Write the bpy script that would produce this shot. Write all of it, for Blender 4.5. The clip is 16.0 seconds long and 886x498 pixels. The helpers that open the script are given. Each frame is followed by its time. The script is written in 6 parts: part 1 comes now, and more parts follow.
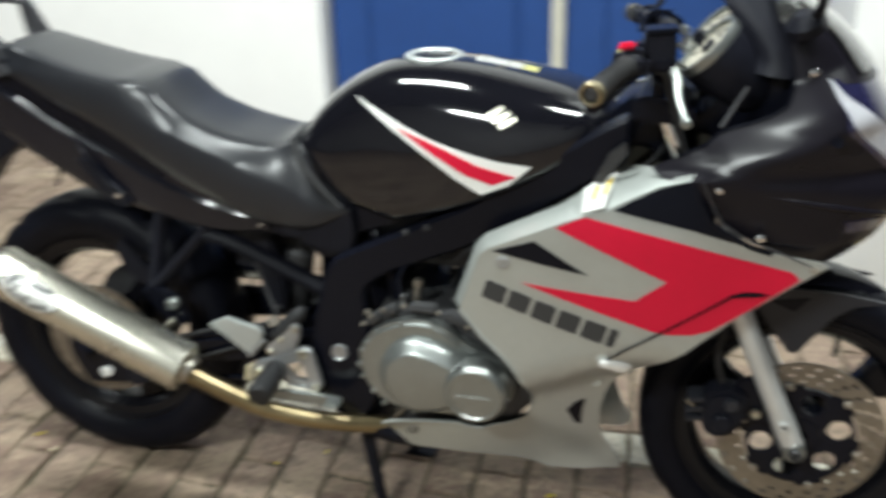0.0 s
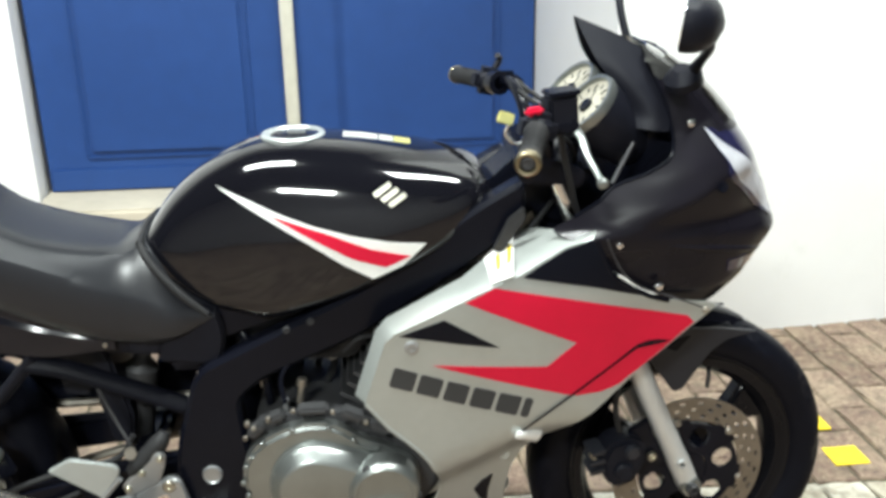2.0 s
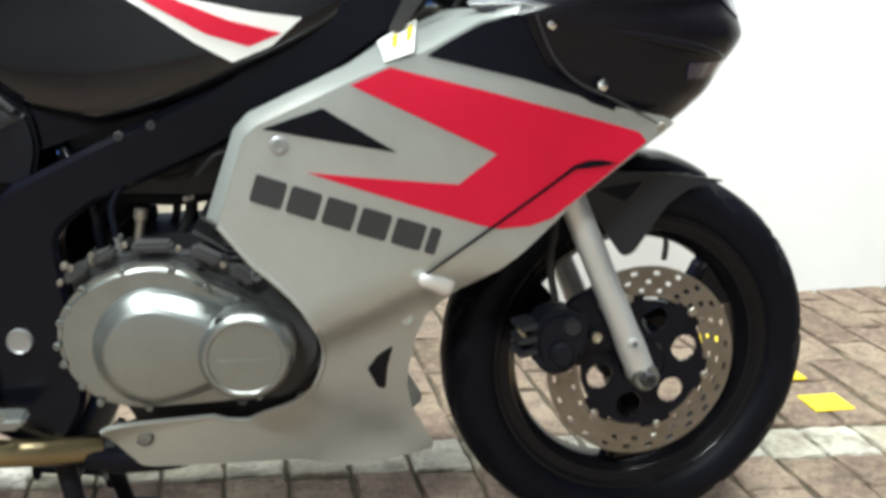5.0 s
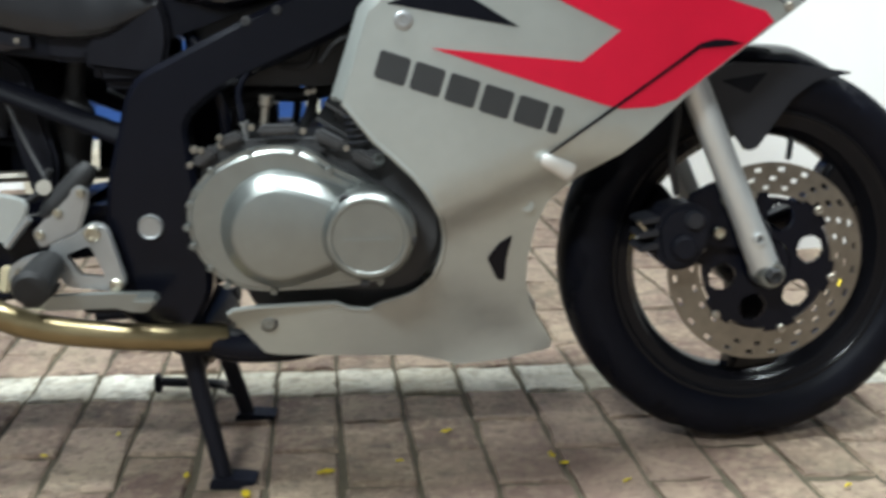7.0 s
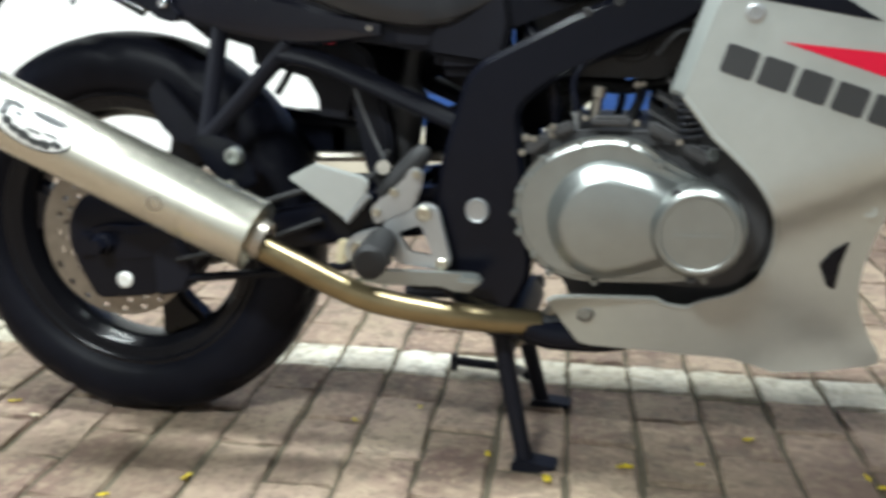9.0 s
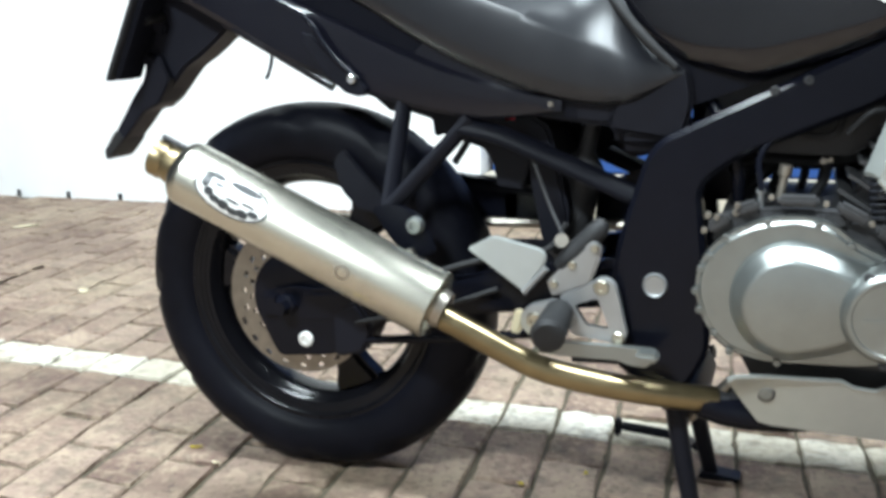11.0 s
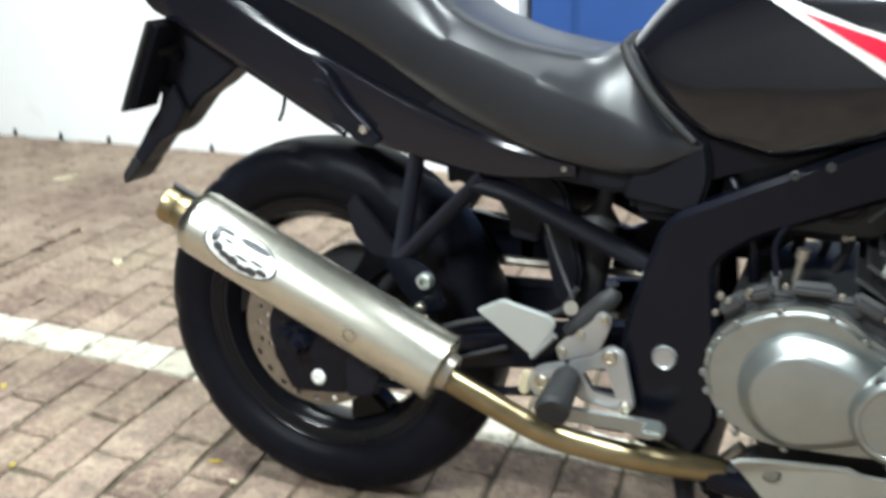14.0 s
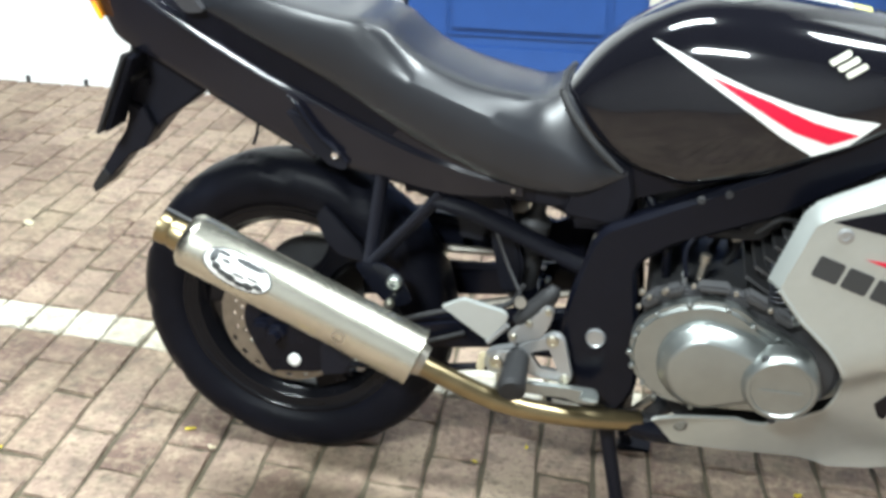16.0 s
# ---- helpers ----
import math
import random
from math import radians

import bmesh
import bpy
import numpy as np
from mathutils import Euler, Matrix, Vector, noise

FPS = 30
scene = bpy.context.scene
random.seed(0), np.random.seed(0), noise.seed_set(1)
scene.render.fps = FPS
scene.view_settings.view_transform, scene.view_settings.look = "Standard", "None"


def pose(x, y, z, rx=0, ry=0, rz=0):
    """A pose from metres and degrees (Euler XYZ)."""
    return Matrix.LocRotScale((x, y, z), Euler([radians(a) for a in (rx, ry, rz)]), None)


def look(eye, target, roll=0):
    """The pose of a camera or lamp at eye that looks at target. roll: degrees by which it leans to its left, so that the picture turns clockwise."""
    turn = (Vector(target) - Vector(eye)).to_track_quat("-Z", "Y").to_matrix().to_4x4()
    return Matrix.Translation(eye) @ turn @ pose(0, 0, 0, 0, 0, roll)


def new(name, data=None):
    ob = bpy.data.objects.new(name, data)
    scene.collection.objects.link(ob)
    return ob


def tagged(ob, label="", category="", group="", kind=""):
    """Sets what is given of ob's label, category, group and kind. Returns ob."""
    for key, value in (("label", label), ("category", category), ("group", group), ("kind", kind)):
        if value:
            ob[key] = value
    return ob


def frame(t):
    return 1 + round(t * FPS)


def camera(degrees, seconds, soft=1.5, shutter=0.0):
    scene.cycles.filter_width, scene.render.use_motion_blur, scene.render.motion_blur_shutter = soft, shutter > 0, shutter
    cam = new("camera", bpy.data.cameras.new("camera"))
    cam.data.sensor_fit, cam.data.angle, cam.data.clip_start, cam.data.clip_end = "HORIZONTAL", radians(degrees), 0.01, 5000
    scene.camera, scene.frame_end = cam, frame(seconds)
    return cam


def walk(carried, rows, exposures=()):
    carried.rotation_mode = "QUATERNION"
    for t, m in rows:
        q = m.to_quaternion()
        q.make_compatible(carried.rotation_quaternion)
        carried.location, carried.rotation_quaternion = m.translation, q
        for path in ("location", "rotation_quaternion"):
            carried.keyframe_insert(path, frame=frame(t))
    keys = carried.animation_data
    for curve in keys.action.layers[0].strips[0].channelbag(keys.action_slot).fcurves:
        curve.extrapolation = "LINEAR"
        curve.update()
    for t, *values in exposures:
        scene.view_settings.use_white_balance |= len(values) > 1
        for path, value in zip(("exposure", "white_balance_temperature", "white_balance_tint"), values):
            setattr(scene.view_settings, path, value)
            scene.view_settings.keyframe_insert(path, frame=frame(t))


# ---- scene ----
cam = camera(48.7, 16.0, soft=3.5, shutter=0.75)
PATH = [
    (0, (1.23, -1.667, 1.328), (0.704, 0.089, 0.53), -1.4),
    (0.5, (0.999, -1.674, 1.325), (0.939, 0.164, 0.537), 0.1),
    (1, (0.857, -1.662, 1.326), (0.983, 0.193, 0.589), -2.2),
    (1.5, (0.82, -1.645, 1.333), (1.014, 0.219, 0.633), -0.9),
    (2, (0.845, -1.589, 1.338), (0.989, 0.276, 0.629), -1.0),
    (2.5, (0.895, -1.517, 1.344), (1.031, 0.356, 0.656), -1.8),
    (3, (0.951, -1.418, 1.3), (1.071, 0.446, 0.586), -2.7),
    (3.5, (0.973, -1.367, 1.168), (1.127, 0.531, 0.555), -1.2),
    (4, (0.978, -1.363, 0.981), (1.162, 0.553, 0.44), 0.9),
    (4.2, (0.963, -1.357, 0.953), (1.186, 0.551, 0.395), 1.2),
    (6.3, (0.928, -1.424, 0.696), (1.151, 0.51, 0.237), -1.0),
    (6.5, (0.914, -1.419, 0.693), (1.087, 0.517, 0.224), -1.0),
    (7, (0.898, -1.413, 0.684), (0.968, 0.521, 0.179), -1.1),
    (7.5, (0.872, -1.417, 0.679), (0.837, 0.518, 0.172), -1.1),
    (8, (0.851, -1.42, 0.681), (0.692, 0.508, 0.17), -1.2),
    (8.5, (0.825, -1.42, 0.679), (0.561, 0.497, 0.172), -1.1),
    (9, (0.791, -1.426, 0.681), (0.377, 0.464, 0.175), -0.8),
    (9.5, (0.761, -1.442, 0.682), (0.228, 0.424, 0.198), -0.3),
    (9.7, (0.753, -1.451, 0.685), (0.181, 0.403, 0.199), -0.2),
    (11.8, (0.733, -1.451, 0.763), (0.028, 0.387, 0.412), -1.7),
    (12, (0.737, -1.45, 0.763), (0.024, 0.39, 0.439), -1.8),
    (12.5, (0.738, -1.449, 0.777), (-0.015, 0.379, 0.473), -2.3),
    (13, (0.746, -1.436, 0.809), (0.011, 0.406, 0.552), -1.5),
    (13.5, (0.753, -1.414, 0.816), (-0.004, 0.411, 0.508), -2.1),
    (14, (0.762, -1.362, 0.948), (0.011, 0.384, 0.325), -1.0),
    (14.5, (0.786, -1.39, 1.128), (0.125, 0.322, 0.332), -1.2),
    (15, (0.729, -1.488, 1.238), (0.207, 0.238, 0.373), 0.3),
    (15.5, (0.687, -1.576, 1.286), (0.214, 0.152, 0.396), -0.9),
    (16, (0.633, -1.575, 1.232), (0.218, 0.183, 0.374), 0.1),
]
walk(cam, [(t, look(eye, target, roll)) for t, eye, target, roll in PATH], [(0, -0.87, 6550, 10), (0.6, -0.7, 6600, 10), (2.0, -0.59, 6600, 10), (4.2, -0.51, 6600, 10), (6.3, -0.63, 6250, 10), (7.2, -0.69, 6250, 10), (8.5, -0.4, 6350, 10), (9.7, -0.45, 6300, 10), (11.8, -0.13, 5950, 10), (13.2, -0.06, 6000, 10), (14.0, -0.31, 6250, 10), (16.0, -0.12, 6250, 10)])


# ---- world and light ----
world = bpy.data.worlds.new("night")
scene.world = world
world.use_nodes = True
bg = world.node_tree.nodes["Background"]
bg.inputs[0].default_value = (0.8, 0.88, 1.0, 1)
bg.inputs[1].default_value = 0.075


def tube_light(name, eye, target, length, width, watts, color=(0.92, 1.0, 0.985)):
    lamp = bpy.data.lights.new(name, "AREA")
    lamp.shape, lamp.size, lamp.size_y, lamp.energy, lamp.color = "RECTANGLE", length, width, watts, color
    ob = new(name, lamp)
    ob.matrix_world = look(eye, target)
    return ob


tube_light("yard_light", (-0.9, -0.5, 4.7), (-0.9, -0.4, 0.0), 1.6, 0.42, 405)
tube_light("yard_light", (2.2, -0.5, 4.7), (2.15, -0.4, 0.0), 1.6, 0.42, 440)
tube_light("yard_light", (-0.6, -3.9, 3.9), (0.4, 0.0, 0.5), 1.2, 0.25, 360)


# ---- mesh helpers ----
def part(name, bm, mat, parent=None, label="", sharp=38):
    """Links a bmesh as one mesh object under a thing or a part."""
    me = bpy.data.meshes.new(name)
    bmesh.ops.recalc_face_normals(bm, faces=bm.faces)
    bm.to_mesh(me)
    bm.free()
    for p in me.polygons:
        p.use_smooth = True
    me.set_sharp_from_angle(angle=radians(sharp))
    if mat:
        me.materials.append(mat)
    ob = new(name, me)
    if parent:
        ob.parent = parent
    if label:
        ob["label"] = label
    return ob


def thing(name, label, category, x=0.0, y=0.0, z=0.0, group=""):
    ob = new(name)
    ob.location = (x, y, z)
    ob.empty_display_size = 0.1
    return tagged(ob, label, category, group)


def fillet(pts, r, k=4):
    """A closed outline with its corners rounded."""
    out, n = [], len(pts)
    for i in range(n):
        p, a, b = Vector(pts[i]), Vector(pts[i - 1]), Vector(pts[(i + 1) % n])
        u, v = a - p, b - p
        d = min(r, u.length * 0.45, v.length * 0.45)
        s, e = p + u.normalized() * d, p + v.normalized() * d
        for j in range(k + 1):
            t = j / k
            out.append(tuple(s * (1 - t) ** 2 + p * 2 * t * (1 - t) + e * t * t))
    return out


def spline(pts, per=6):
    """Catmull-Rom through the points, open."""
    p = [Vector(q) for q in pts]
    p = [p[0] * 2 - p[1]] + p + [p[-1] * 2 - p[-2]]
    out = []
    for i in range(1, len(p) - 2):
        for j in range(per):
            t = j / per
            a, b, c, d = p[i - 1:i + 3]
            out.append(0.5 * ((2 * b) + (c - a) * t + (2 * a - 5 * b + 4 * c - d) * t * t + (3 * b - a - 3 * c + d) * t ** 3))
    out.append(p[-2])
    return out


def curve(keys):
    """A smooth function through (x, value) keys."""
    xs, vs = [k[0] for k in keys], [k[1] for k in keys]

    def at(x):
        if x <= xs[0]:
            return vs[0]
        for i in range(len(xs) - 1):
            if x <= xs[i + 1]:
                t = (x - xs[i]) / (xs[i + 1] - xs[i])
                h = xs[i + 1] - xs[i]
                m0 = (vs[i + 1] - vs[i - 1]) / (xs[i + 1] - xs[i - 1]) if i else (vs[1] - vs[0]) / h
                m1 = (vs[i + 2] - vs[i]) / (xs[i + 2] - xs[i]) if i + 2 < len(xs) else (vs[i + 1] - vs[i]) / h
                return ((2 * t ** 3 - 3 * t * t + 1) * vs[i] + (t ** 3 - 2 * t * t + t) * h * m0
                        + (3 * t * t - 2 * t ** 3) * vs[i + 1] + (t ** 3 - t * t) * h * m1)
        return vs[-1]
    return at


def prism(pts, y0, y1, bev=0.0, seg=2, bm=None):
    """An outline in x and z, pushed from y0 to y1, its edges rounded."""
    bm2 = bmesh.new()
    a = [bm2.verts.new((p[0], y0, p[1])) for p in pts]
    b = [bm2.verts.new((p[0], y1, p[1])) for p in pts]
    bm2.faces.new(a)
    bm2.faces.new(b[::-1])
    n = len(pts)
    for i in range(n):
        bm2.faces.new((a[i], b[i], b[(i + 1) % n], a[(i + 1) % n]))
    bmesh.ops.recalc_face_normals(bm2, faces=bm2.faces)
    if bev:
        edges = [e for e in bm2.edges if len(e.link_faces) == 2 and e.calc_face_angle(0) > 0.9]
        bmesh.ops.bevel(bm2, geom=edges, offset=bev, segments=seg, affect="EDGES", clamp_overlap=True)
    return merge(bm2, bm)


def merge(bm2, bm=None):
    if bm is None:
        return bm2
    me = bpy.data.meshes.new("tmp")
    bm2.to_mesh(me)
    bm2.free()
    bm.from_mesh(me)
    bpy.data.meshes.remove(me)
    return bm


def box(c, s, bev=0.0, rot=(0, 0, 0), bm=None, seg=2):
    bm2 = bmesh.new()
    bmesh.ops.create_cube(bm2, size=1.0)
    bmesh.ops.scale(bm2, vec=s, verts=bm2.verts)
    if bev:
        bmesh.ops.bevel(bm2, geom=bm2.edges[:], offset=bev, segments=seg, affect="EDGES", clamp_overlap=True)
    bmesh.ops.transform(bm2, matrix=pose(*c, *rot), verts=bm2.verts)
    return merge(bm2, bm)


def shell(pts, f, thick=0.004, step=0.03, bm=None):
    """An outline in x and z laid on the surface y = f(x, z), with a thickness inwards (towards +y)."""
    bm2 = bmesh.new()
    bm2.faces.new([bm2.verts.new((p[0], 0, p[1])) for p in pts])
    for ax in (0, 2):
        lo, hi = min(v.co[ax] for v in bm2.verts), max(v.co[ax] for v in bm2.verts)
        c = math.floor(lo / step) * step + step
        while c < hi:
            no = (1, 0, 0) if ax == 0 else (0, 0, 1)
            bmesh.ops.bisect_plane(bm2, geom=bm2.verts[:] + bm2.edges[:] + bm2.faces[:], plane_co=(c, 0, c), plane_no=no, dist=1e-5)
            c += step
    for v in bm2.verts:
        v.co.y = f(v.co.x, v.co.z)
    if thick:
        res = bmesh.ops.extrude_face_region(bm2, geom=bm2.faces[:])
        for v in res["geom"]:
            if isinstance(v, bmesh.types.BMVert):
                v.co.y += thick
    return merge(bm2, bm)


def loft(rings, cap=True, closed=True, bm=None):
    bm2 = bmesh.new()
    vs = [[bm2.verts.new(p) for p in r] for r in rings]
    n = len(vs[0])
    for a, b in zip(vs, vs[1:]):
        for i in range(n if closed else n - 1):
            j = (i + 1) % n
            bm2.faces.new((a[i], a[j], b[j], b[i]))
    if cap:
        bm2.faces.new(vs[0])
        bm2.faces.new(vs[-1][::-1])
    bmesh.ops.recalc_face_normals(bm2, faces=bm2.faces)
    return merge(bm2, bm)


def tube(pts, r, seg=10, per=5, bm=None, smooth=True, flat=1.0):
    """A round bar or hose along points; r is one radius or one at each point."""
    pts = [Vector(p) for p in pts]
    rs = list(r) if isinstance(r, (list, tuple)) else [r] * len(pts)
    if smooth and len(pts) > 2:
        line = spline(pts, per)
        rr = [rs[min(i // per, len(rs) - 1)] * (1 - (i % per) / per) + rs[min(i // per + 1, len(rs) - 1)] * ((i % per) / per) for i in range(len(line))]
    else:
        line, rr = pts, rs
    rings, up = [], None
    for i, p in enumerate(line):
        d = (line[min(i + 1, len(line) - 1)] - line[max(i - 1, 0)]).normalized()
        if up is None:
            up = d.orthogonal().normalized()
        up = (up - d * up.dot(d)).normalized()
        side = d.cross(up)
        rings.append([p + (up * math.cos(a) + side * math.sin(a) * flat) * rr[i] for a in (2 * math.pi * k / seg for k in range(seg))])
    return loft(rings, bm=bm)


def lathe(prof, c=(0, 0, 0), axis=(0, 1, 0), seg=32, closed=False, bm=None, arc=None):
    """A profile of (along, radius) turned about an axis through c."""
    m = Vector(axis).normalized()
    u = m.orthogonal().normalized() if abs(m.y) < 0.999 else Vector((1, 0, 0))
    w = m.cross(u)
    c = Vector(c)
    bm2 = bmesh.new()
    rows = []
    for a, r in prof:
        if r < 1e-6:
            rows.append([bm2.verts.new(c + m * a)])
        else:
            rows.append([bm2.verts.new(c + m * a + (u * math.cos(t) + w * math.sin(t)) * r) for t in (2 * math.pi * k / seg for k in range(seg))])
    pairs = list(zip(rows, rows[1:])) + ([(rows[-1], rows[0])] if closed else [])
    for a, b in pairs:
        for i in range(seg):
            j = (i + 1) % seg
            if len(a) == 1 and len(b) == 1:
                continue
            if len(a) == 1:
                bm2.faces.new((a[0], b[j], b[i]))
            elif len(b) == 1:
                bm2.faces.new((a[i], a[j], b[0]))
            else:
                bm2.faces.new((a[i], a[j], b[j], b[i]))
    bmesh.ops.recalc_face_normals(bm2, faces=bm2.faces)
    return merge(bm2, bm)


def bolt(c, r=0.007, h=0.006, axis=(0, -1, 0), bm=None, seg=12):
    return lathe([(0, r), (h * 0.7, r), (h, r * 0.8), (h, r * 0.5), (h * 0.5, r * 0.45), (h * 0.5, 0)], c, axis, seg, bm=bm)


def mirrored(bm):
    bm2 = bm.copy()
    bmesh.ops.scale(bm2, vec=(1, -1, 1), verts=bm2.verts)
    bmesh.ops.reverse_faces(bm2, faces=bm2.faces)
    return bm2


# ---- materials ----
def material(name, color, rough=0.5, metal=0.0, grain=0.0, scale=40.0, bump=0.0, bump_scale=200.0, coat=0.0, var=0.15, rough_var=0.1, spots=None, spec=0.5):
    """A surface whose colour and gloss vary at two scales, with fine relief."""
    m = bpy.data.materials.new(name)
    m.use_nodes = True
    nt = m.node_tree
    b = nt.nodes["Principled BSDF"]
    b.inputs["Metallic"].default_value = metal
    b.inputs["Specular IOR Level"].default_value = spec
    b.inputs["Coat Weight"].default_value = coat
    b.inputs["Coat Roughness"].default_value = 0.05
    co = nt.nodes.new("ShaderNodeTexCoord")
    n1, n2 = nt.nodes.new("ShaderNodeTexNoise"), nt.nodes.new("ShaderNodeTexNoise")
    n1.inputs["Scale"].default_value, n2.inputs["Scale"].default_value = scale * 0.12, scale
    n1.inputs["Detail"].default_value, n2.inputs["Detail"].default_value = 4, 3
    mix = nt.nodes.new("ShaderNodeMix")
    mix.data_type = "FLOAT"
    mix.inputs[0].default_value = 0.4
    for n in (n1, n2):
        nt.links.new(co.outputs["Object"], n.inputs["Vector"])
    nt.links.new(n1.outputs[0], mix.inputs[2])
    nt.links.new(n2.outputs[0], mix.inputs[3])
    ramp = nt.nodes.new("ShaderNodeMapRange")
    ramp.inputs[1].default_value, ramp.inputs[2].default_value = 0.3, 0.7
    nt.links.new(mix.outputs[0], ramp.inputs[0])
    cm = nt.nodes.new("ShaderNodeMix")
    cm.data_type = "RGBA"
    cm.inputs[6].default_value = (*[c * (1 - var) for c in color], 1)
    cm.inputs[7].default_value = (*[min(1, c * (1 + var)) for c in color], 1)
    nt.links.new(ramp.outputs[0], cm.inputs[0])
    out = cm.outputs[2]
    if spots:
        n3 = nt.nodes.new("ShaderNodeTexNoise")
        n3.inputs["Scale"].default_value, n3.inputs["Detail"].default_value = spots[1], 6
        nt.links.new(co.outputs["Object"], n3.inputs["Vector"])
        r3 = nt.nodes.new("ShaderNodeMapRange")
        r3.inputs[1].default_value, r3.inputs[2].default_value, r3.inputs[4].default_value = spots[2], spots[2] + 0.12, spots[3]
        nt.links.new(n3.outputs[0], r3.inputs[0])
        c3 = nt.nodes.new("ShaderNodeMix")
        c3.data_type = "RGBA"
        c3.inputs[7].default_value = (*spots[0], 1)
        nt.links.new(r3.outputs[0], c3.inputs[0])
        nt.links.new(out, c3.inputs[6])
        out = c3.outputs[2]
    nt.links.new(out, b.inputs["Base Color"])
    rr = nt.nodes.new("ShaderNodeMapRange")
    rr.inputs[3].default_value, rr.inputs[4].default_value = max(0.02, rough - rough_var), min(1, rough + rough_var)
    nt.links.new(mix.outputs[0], rr.inputs[0])
    nt.links.new(rr.outputs[0], b.inputs["Roughness"])
    if bump:
        nb = nt.nodes.new("ShaderNodeTexNoise")
        nb.inputs["Scale"].default_value, nb.inputs["Detail"].default_value = bump_scale, 4
        nt.links.new(co.outputs["Object"], nb.inputs["Vector"])
        bp = nt.nodes.new("ShaderNodeBump")
        bp.inputs["Strength"].default_value, bp.inputs["Distance"].default_value = bump, 0.002
        nt.links.new(nb.outputs[0], bp.inputs["Height"])
        nt.links.new(bp.outputs[0], b.inputs["Normal"])
    return m


M_GLOSS = material("gloss_black_paint", (0.004, 0.004, 0.006), 0.12, coat=1.0, rough_var=0.03, scale=20, spec=0.08)
M_PLASTIC = material("black_plastic", (0.0075, 0.008, 0.0125), 0.45, spec=0.14, bump=0.15, bump_scale=900, rough_var=0.12)
M_FRAME = material("black_frame_paint", (0.004, 0.0045, 0.008), 0.23, spec=0.15, rough_var=0.07, scale=30)
M_SILVER = material("silver_paint", (0.43, 0.455, 0.435), 0.38, metal=0.58, coat=0.4, var=0.05, rough_var=0.05, scale=60)
M_RED = material("red_decal", (0.56, 0.004, 0.032), 0.42, spec=0.3, coat=0.08, var=0.06, rough_var=0.05)
M_WHITE = material("white_decal", (0.75, 0.75, 0.72), 0.3, coat=0.5, var=0.05)
M_DARK = material("dark_grey_decal", (0.03, 0.032, 0.034), 0.4, var=0.1)
M_YELLOW = material("yellow_decal", (0.85, 0.62, 0.02), 0.45)
M_TAIL = material("satin_black_tail_paint", (0.006, 0.0062, 0.0105), 0.17, rough_var=0.04, scale=18, spec=0.38)
M_SEAT = material("seat_vinyl", (0.0112, 0.0122, 0.0155), 0.31, spec=0.46, rough_var=0.06, var=0.12)
M_RUBBER = material("tyre_rubber", (0.0042, 0.0045, 0.0075), 0.46, spec=0.09, bump=0.2, bump_scale=350, var=0.3, rough_var=0.12)
M_RUB2 = material("grip_rubber", (0.015, 0.015, 0.016), 0.6, spec=0.3, bump=0.3, bump_scale=500)
M_CAST = material("cast_aluminium", (0.27, 0.287, 0.278), 0.32, metal=0.85, bump=0.12, bump_scale=600, var=0.1, rough_var=0.08)
M_ALU = material("brushed_aluminium", (0.37, 0.38, 0.385), 0.36, metal=0.7, var=0.08)
M_FORK = material("silver_fork_paint", (0.6, 0.62, 0.62), 0.36, metal=0.6, var=0.06)
M_STEEL = material("stainless_steel", (0.5, 0.485, 0.41), 0.29, metal=1.0, var=0.06, rough_var=0.02, scale=90)
M_CAN = material("brushed_muffler_steel", (0.52, 0.505, 0.43), 0.25, metal=1.0, var=0.05, rough_var=0.02, scale=90)
# brushed lengthwise: the gloss spreads round the can
b = M_CAN.node_tree.nodes["Principled BSDF"]
b.inputs["Anisotropic"].default_value, b.inputs["Anisotropic Rotation"].default_value = 0.75, 0.25
tan = M_CAN.node_tree.nodes.new("ShaderNodeCombineXYZ")
for i, v in enumerate((0.909, 0.014, -0.417)):
    tan.inputs[i].default_value = v
M_CAN.node_tree.links.new(tan.outputs[0], b.inputs["Tangent"])
M_PIPE = material("heat_tinted_steel", (0.26, 0.208, 0.118), 0.33, metal=1.0, var=0.25, rough_var=0.12, scale=30)
M_DISC = material("brake_disc_steel", (0.24, 0.218, 0.185), 0.38, metal=0.9, var=0.25, scale=60)
M_CHROME = material("chrome", (0.75, 0.75, 0.75), 0.12, metal=1.0, var=0.04, rough_var=0.06)
M_ENGINE = material("dark_engine_metal", (0.036, 0.036, 0.038), 0.6, metal=0.25, var=0.3)
M_WALL = material("white_wall_paint", (0.84, 0.84, 0.83), 0.7, bump=0.25, bump_scale=120, var=0.03, scale=8, spots=((0.55, 0.52, 0.46), 3.0, 0.66, 0.35))
M_DOOR = material("blue_door_paint", (0.009, 0.05, 0.2), 0.5, bump=0.12, bump_scale=60, var=0.1, scale=14, rough_var=0.1)
M_GREYWALL = material("pale_render", (0.4, 0.4, 0.41), 0.8, bump=0.3, bump_scale=90, var=0.12, scale=6)
M_STRIP = material("cream_door_strip", (0.55, 0.53, 0.45), 0.5, var=0.12)
M_STEP = material("concrete_step", (0.5, 0.45, 0.36), 0.85, bump=0.5, bump_scale=150, var=0.15, scale=20)
M_GROUND = material("sandy_joint_bed", (0.08, 0.066, 0.042), 0.95, bump=0.6, bump_scale=300, var=0.35, scale=60)


